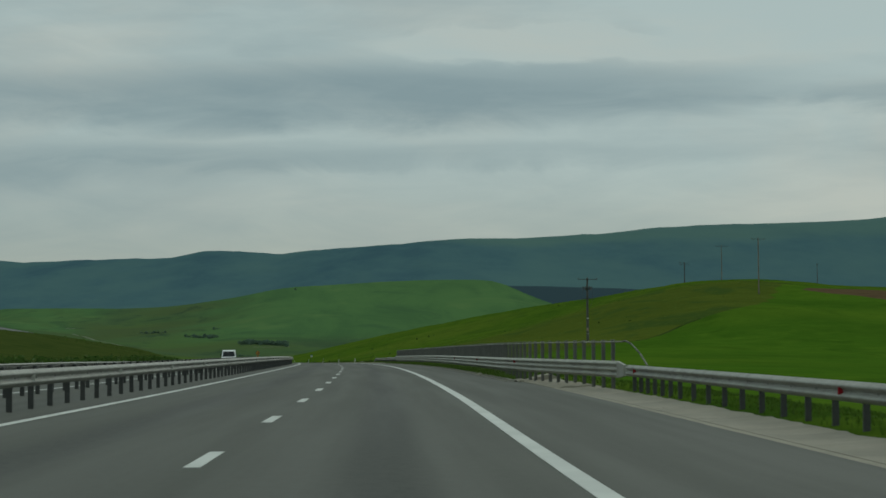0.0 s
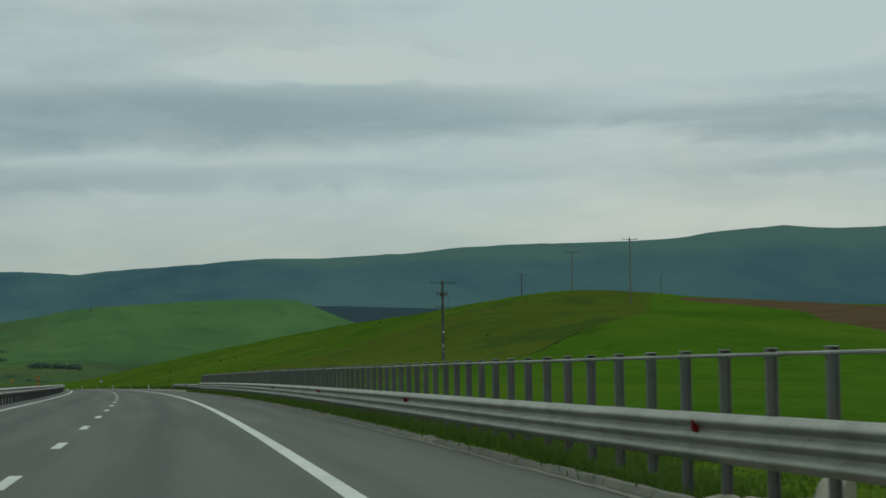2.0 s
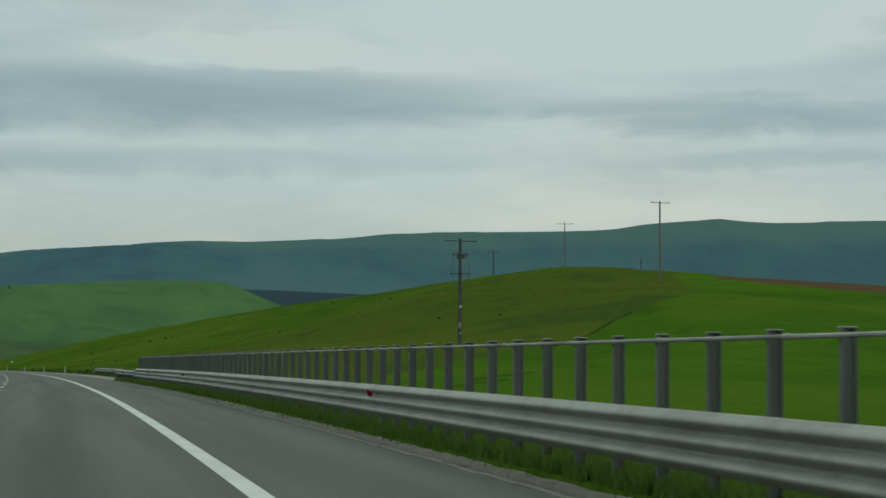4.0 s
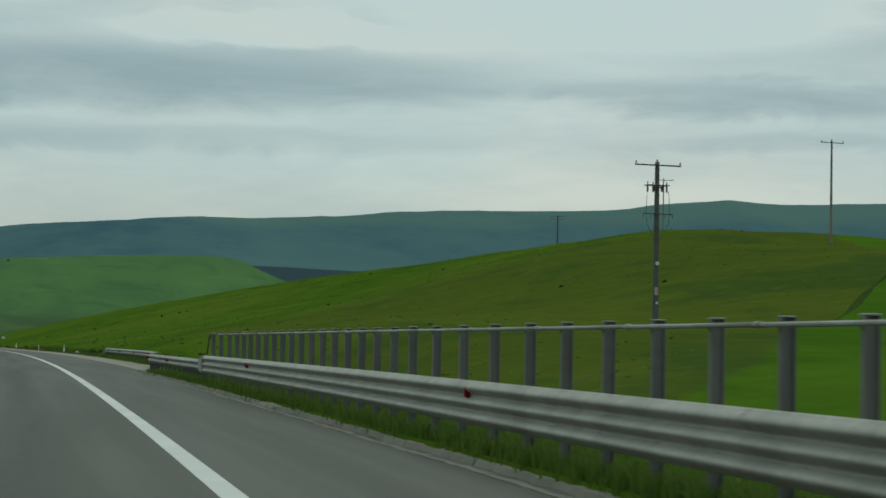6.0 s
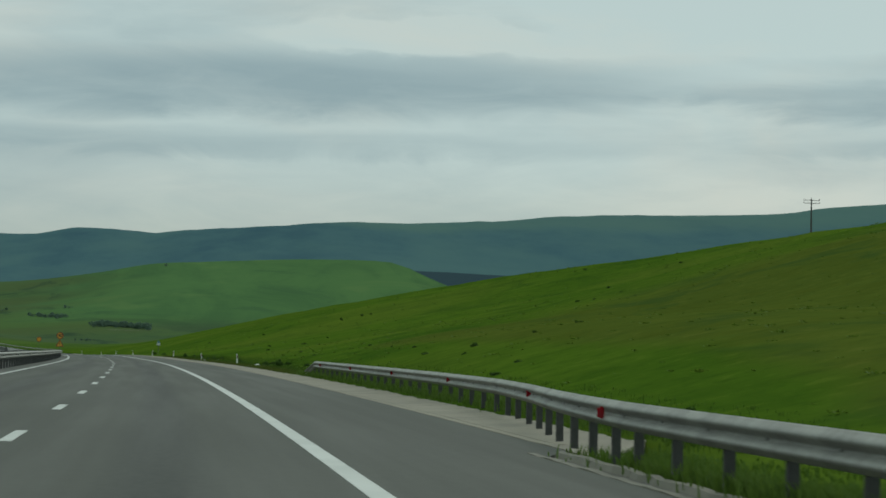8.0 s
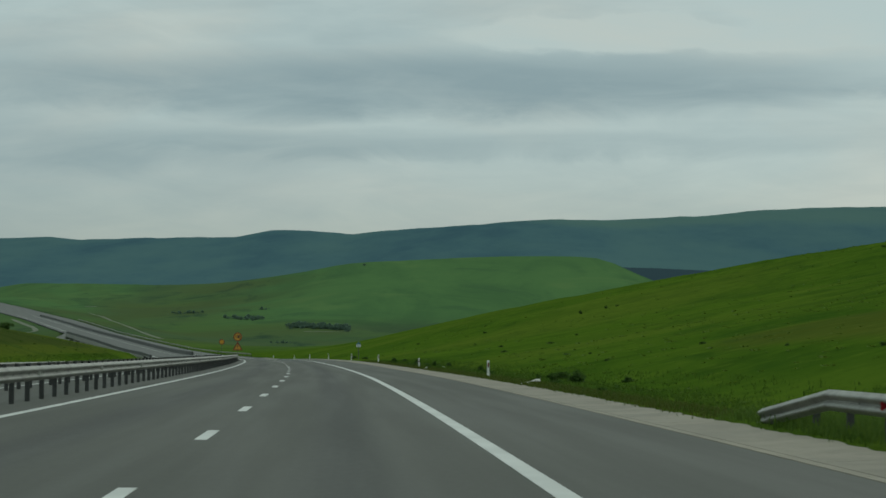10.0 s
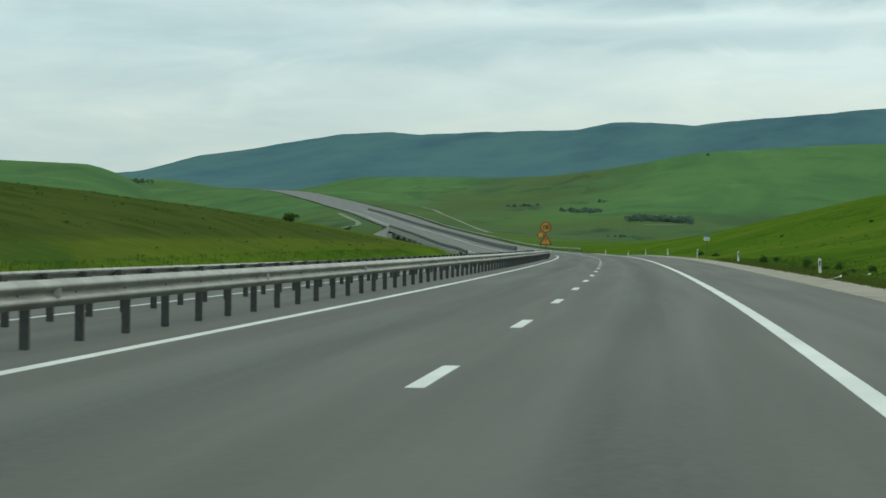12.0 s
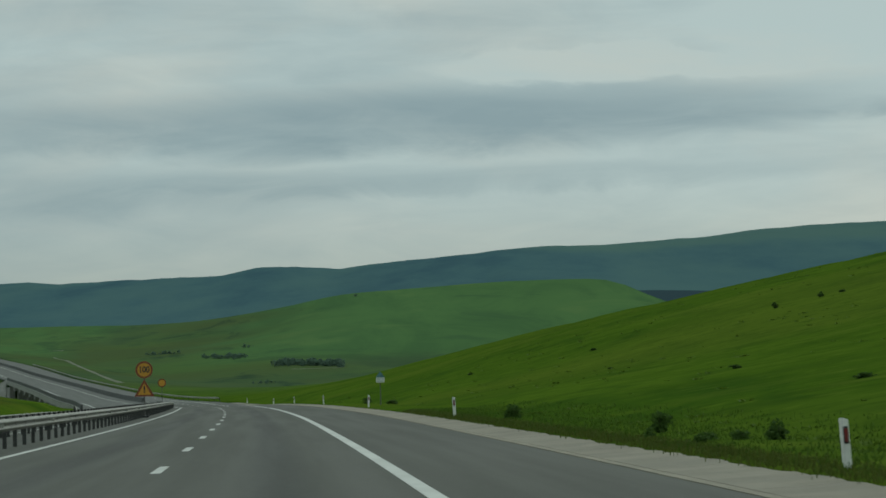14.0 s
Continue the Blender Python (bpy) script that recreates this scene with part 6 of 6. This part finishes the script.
def dirt_track(points, width):
    """A worn track laid over the land."""
    pts = np.array(points, float)
    t = np.arange(len(pts))
    fine_t = np.linspace(0, len(pts) - 1, len(pts) * 10)
    x, y = hermite(t, pts[:, 0], fine_t), hermite(t, pts[:, 1], fine_t)
    dx, dy = np.gradient(x), np.gradient(y)
    length = np.hypot(dx, dy)
    half = width / 2 * (1 + 0.3 * value_noise(fine_t * 2.3, fine_t * 0 + 4.5, 21))
    cols = []
    for k in (-1.0, 0.0, 1.0):
        px, py = x + k * half * dy / length, y - k * half * dx / length
        cols.append(np.stack([px, py, ground_height(px, py)[0] + 0.14 - 0.1 * abs(k)], -1))
    verts = np.stack(cols, 1).reshape(-1, 3)
    i = np.arange(len(verts)).reshape(-1, 3)
    faces = np.stack([i[:-1, :-1], i[:-1, 1:], i[1:, 1:], i[1:, :-1]], -1).reshape(-1, 4)
    return tagged(new("dirt_track", mesh_from("dirt_track", verts.tolist(), faces.tolist(), TRACK, smooth=True)), "pale worn dirt track across the valley grass", "track", "dirt tracks", kind="structure")


dirt_track(((-198, 1515), (-173, 1426), (-138, 1245), (-117, 1146), (-92, 1034)), 2.0)
dirt_track(((-183, 1215), (-163, 1142), (-151, 1098), (-142, 1055), (-143, 1038)), 2.0)


dirt_track(((-53, 1254), (-46, 1251), (-38, 1250), (-31, 1252)), 1.6)
dirt_track(((-217, 1611), (-213, 1612), (-209, 1612)), 4.0)


def headland_ditch():
    """The dark grassy ditch between the crop and the rough slope."""
    ns = np.arange(40.0, 53.5, 0.5)
    y = crop_edge(ns)
    xr, zr, th, s = road_at_y(y)
    x = xr + ns / np.cos(th)
    half = (0.14 + 0.14 * value_noise(ns / 2.0, ns * 0 + 1.5, 51)) * smooth_step(53.6, 47, ns) + 0.02
    cols = []
    for k, up in ((-1.0, 0.0), (0.0, 0.10), (1.0, 0.0)):
        px, py = x - k * half * 0.85, y + k * half * 0.5
        cols.append(np.stack([px, py, ground_height(px, py)[0] + up], -1))
    verts = np.stack(cols, 1).reshape(-1, 3)
    i = np.arange(len(verts)).reshape(-1, 3)
    faces = np.stack([i[:-1, :-1], i[:-1, 1:], i[1:, 1:], i[1:, :-1]], -1).reshape(-1, 4)
    return tagged(new("ditch", mesh_from("ditch", verts.tolist(), faces.tolist(), DITCH, smooth=True)), "dark grassy ditch along the edge of the crop", "ditch", kind="structure")


headland_ditch()


def wheel_rut(a, b, seed):
    """A broken line of bare damp soil pressed into the crop."""
    rng = random.Random(seed)
    a, b = Vector(a), Vector(b)
    along = b - a
    side = Vector((along.y, -along.x)).normalized()
    steps = 44
    line = []
    for i in range(steps + 1):
        f = i / steps
        c = a + along * f + side * (0.10 * math.sin(f * 9 + seed) + rng.uniform(-0.03, 0.03))
        half = 0.05 + 0.13 * max(math.sin(f * math.pi), 0.0) * max(0.15, 0.55 + 0.6 * math.sin(f * 17 + seed * 2))
        row = []
        for k, up in ((-1, -0.01), (0, 0.045), (1, -0.01)):
            p = c + side * half * k
            row.append((p.x, p.y, ground_z(p.x, p.y) + up))
        line.append(row)
    verts = [v for row in line for v in row]
    faces = [(3 * i + k, 3 * i + k + 1, 3 * i + k + 4, 3 * i + k + 3) for i in range(steps) for k in range(2)]
    return tagged(new("wheel_rut", mesh_from("wheel_rut", verts, faces, DAMP_SOIL, smooth=True)), "dark broken wheel rut pressed into the green crop", "rut", "wheel ruts", kind="structure")


wheel_rut((21.7, 227.1), (27.1, 236.5), 1)
wheel_rut((20.4, 223.4), (23.6, 226.5), 2)


# ---- the van on the other carriageway ----


def van(s, n):
    g = thing("van", "white delivery van with dark windscreen on the far carriageway", "van", at=upright_frame(s, n) @ Matrix.Rotation(math.pi, 4, "Z"))
    prof = ((2.55, 0.35), (2.6, 0.75), (2.45, 1.05), (1.75, 1.15), (1.05, 1.92), (0.7, 2.06), (-2.5, 2.10), (-2.62, 1.95), (-2.62, 0.45), (-2.55, 0.35))
    bm = bmesh.new()
    sides = []
    for x, k in ((-0.98, 0), (0.98, 1)):
        sides.append([bm.verts.new((x * (0.88 if z > 1.3 else 1.0), y, z)) for y, z in prof])
    m = len(prof)
    for i in range(m):
        j = (i + 1) % m
        bm.faces.new((sides[0][i], sides[0][j], sides[1][j], sides[1][i]))
    bm.faces.new(sides[0])
    bm.faces.new(sides[1][::-1])
    bmesh.ops.bevel(bm, geom=list(bm.edges), offset=0.05, segments=2, affect="EDGES")
    part("body", bm, VAN_WHITE, g, "white painted body")
    bm = bmesh.new()
    v = [bm.verts.new(p) for p in ((-0.84, 1.80, 1.17), (0.84, 1.80, 1.17), (0.76, 1.16, 1.87), (-0.76, 1.16, 1.87))]
    bm.faces.new(v)
    bmesh.ops.solidify(bm, geom=list(bm.faces), thickness=0.04)
    part("windscreen", bm, GLASS, g, "dark windscreen")
    for x in (-0.72, 0.72):
        bm = bmesh.new()
        box(bm, (0.34, 0.08, 0.22), (x, 2.56, 0.88), bevel=0.03)
        part("headlight", bm, PALE_REF, g, "clear headlight")
    bm = bmesh.new()
    box(bm, (1.0, 0.06, 0.16), (0, 2.6, 0.72), bevel=0.02)
    part("grille", bm, BLACK, g)
    bm = bmesh.new()
    box(bm, (1.9, 0.14, 0.24), (0, 2.58, 0.46), bevel=0.04)
    part("bumper", bm, BLACK, g)
    for x in (-1.08, 1.08):
        bm = bmesh.new()
        box(bm, (0.16, 0.12, 0.28), (x, 1.55, 1.42), bevel=0.03)
        part("mirror", bm, BLACK, g)
    for x in (-0.88, 0.88):
        for y in (1.7, -1.6):
            bm = bmesh.new()
            rod(bm, (x - 0.11, y, 0.34), (x + 0.11, y, 0.34), 0.34, sides=20)
            w = part("wheel", bm, RUBBER, g)
            bm = bmesh.new()
            rod(bm, (x - 0.115, y, 0.34), (x + 0.115, y, 0.34), 0.19, sides=16)
            part("rim", bm, ZINC, w)
    return g


van(306.0, -13.2)
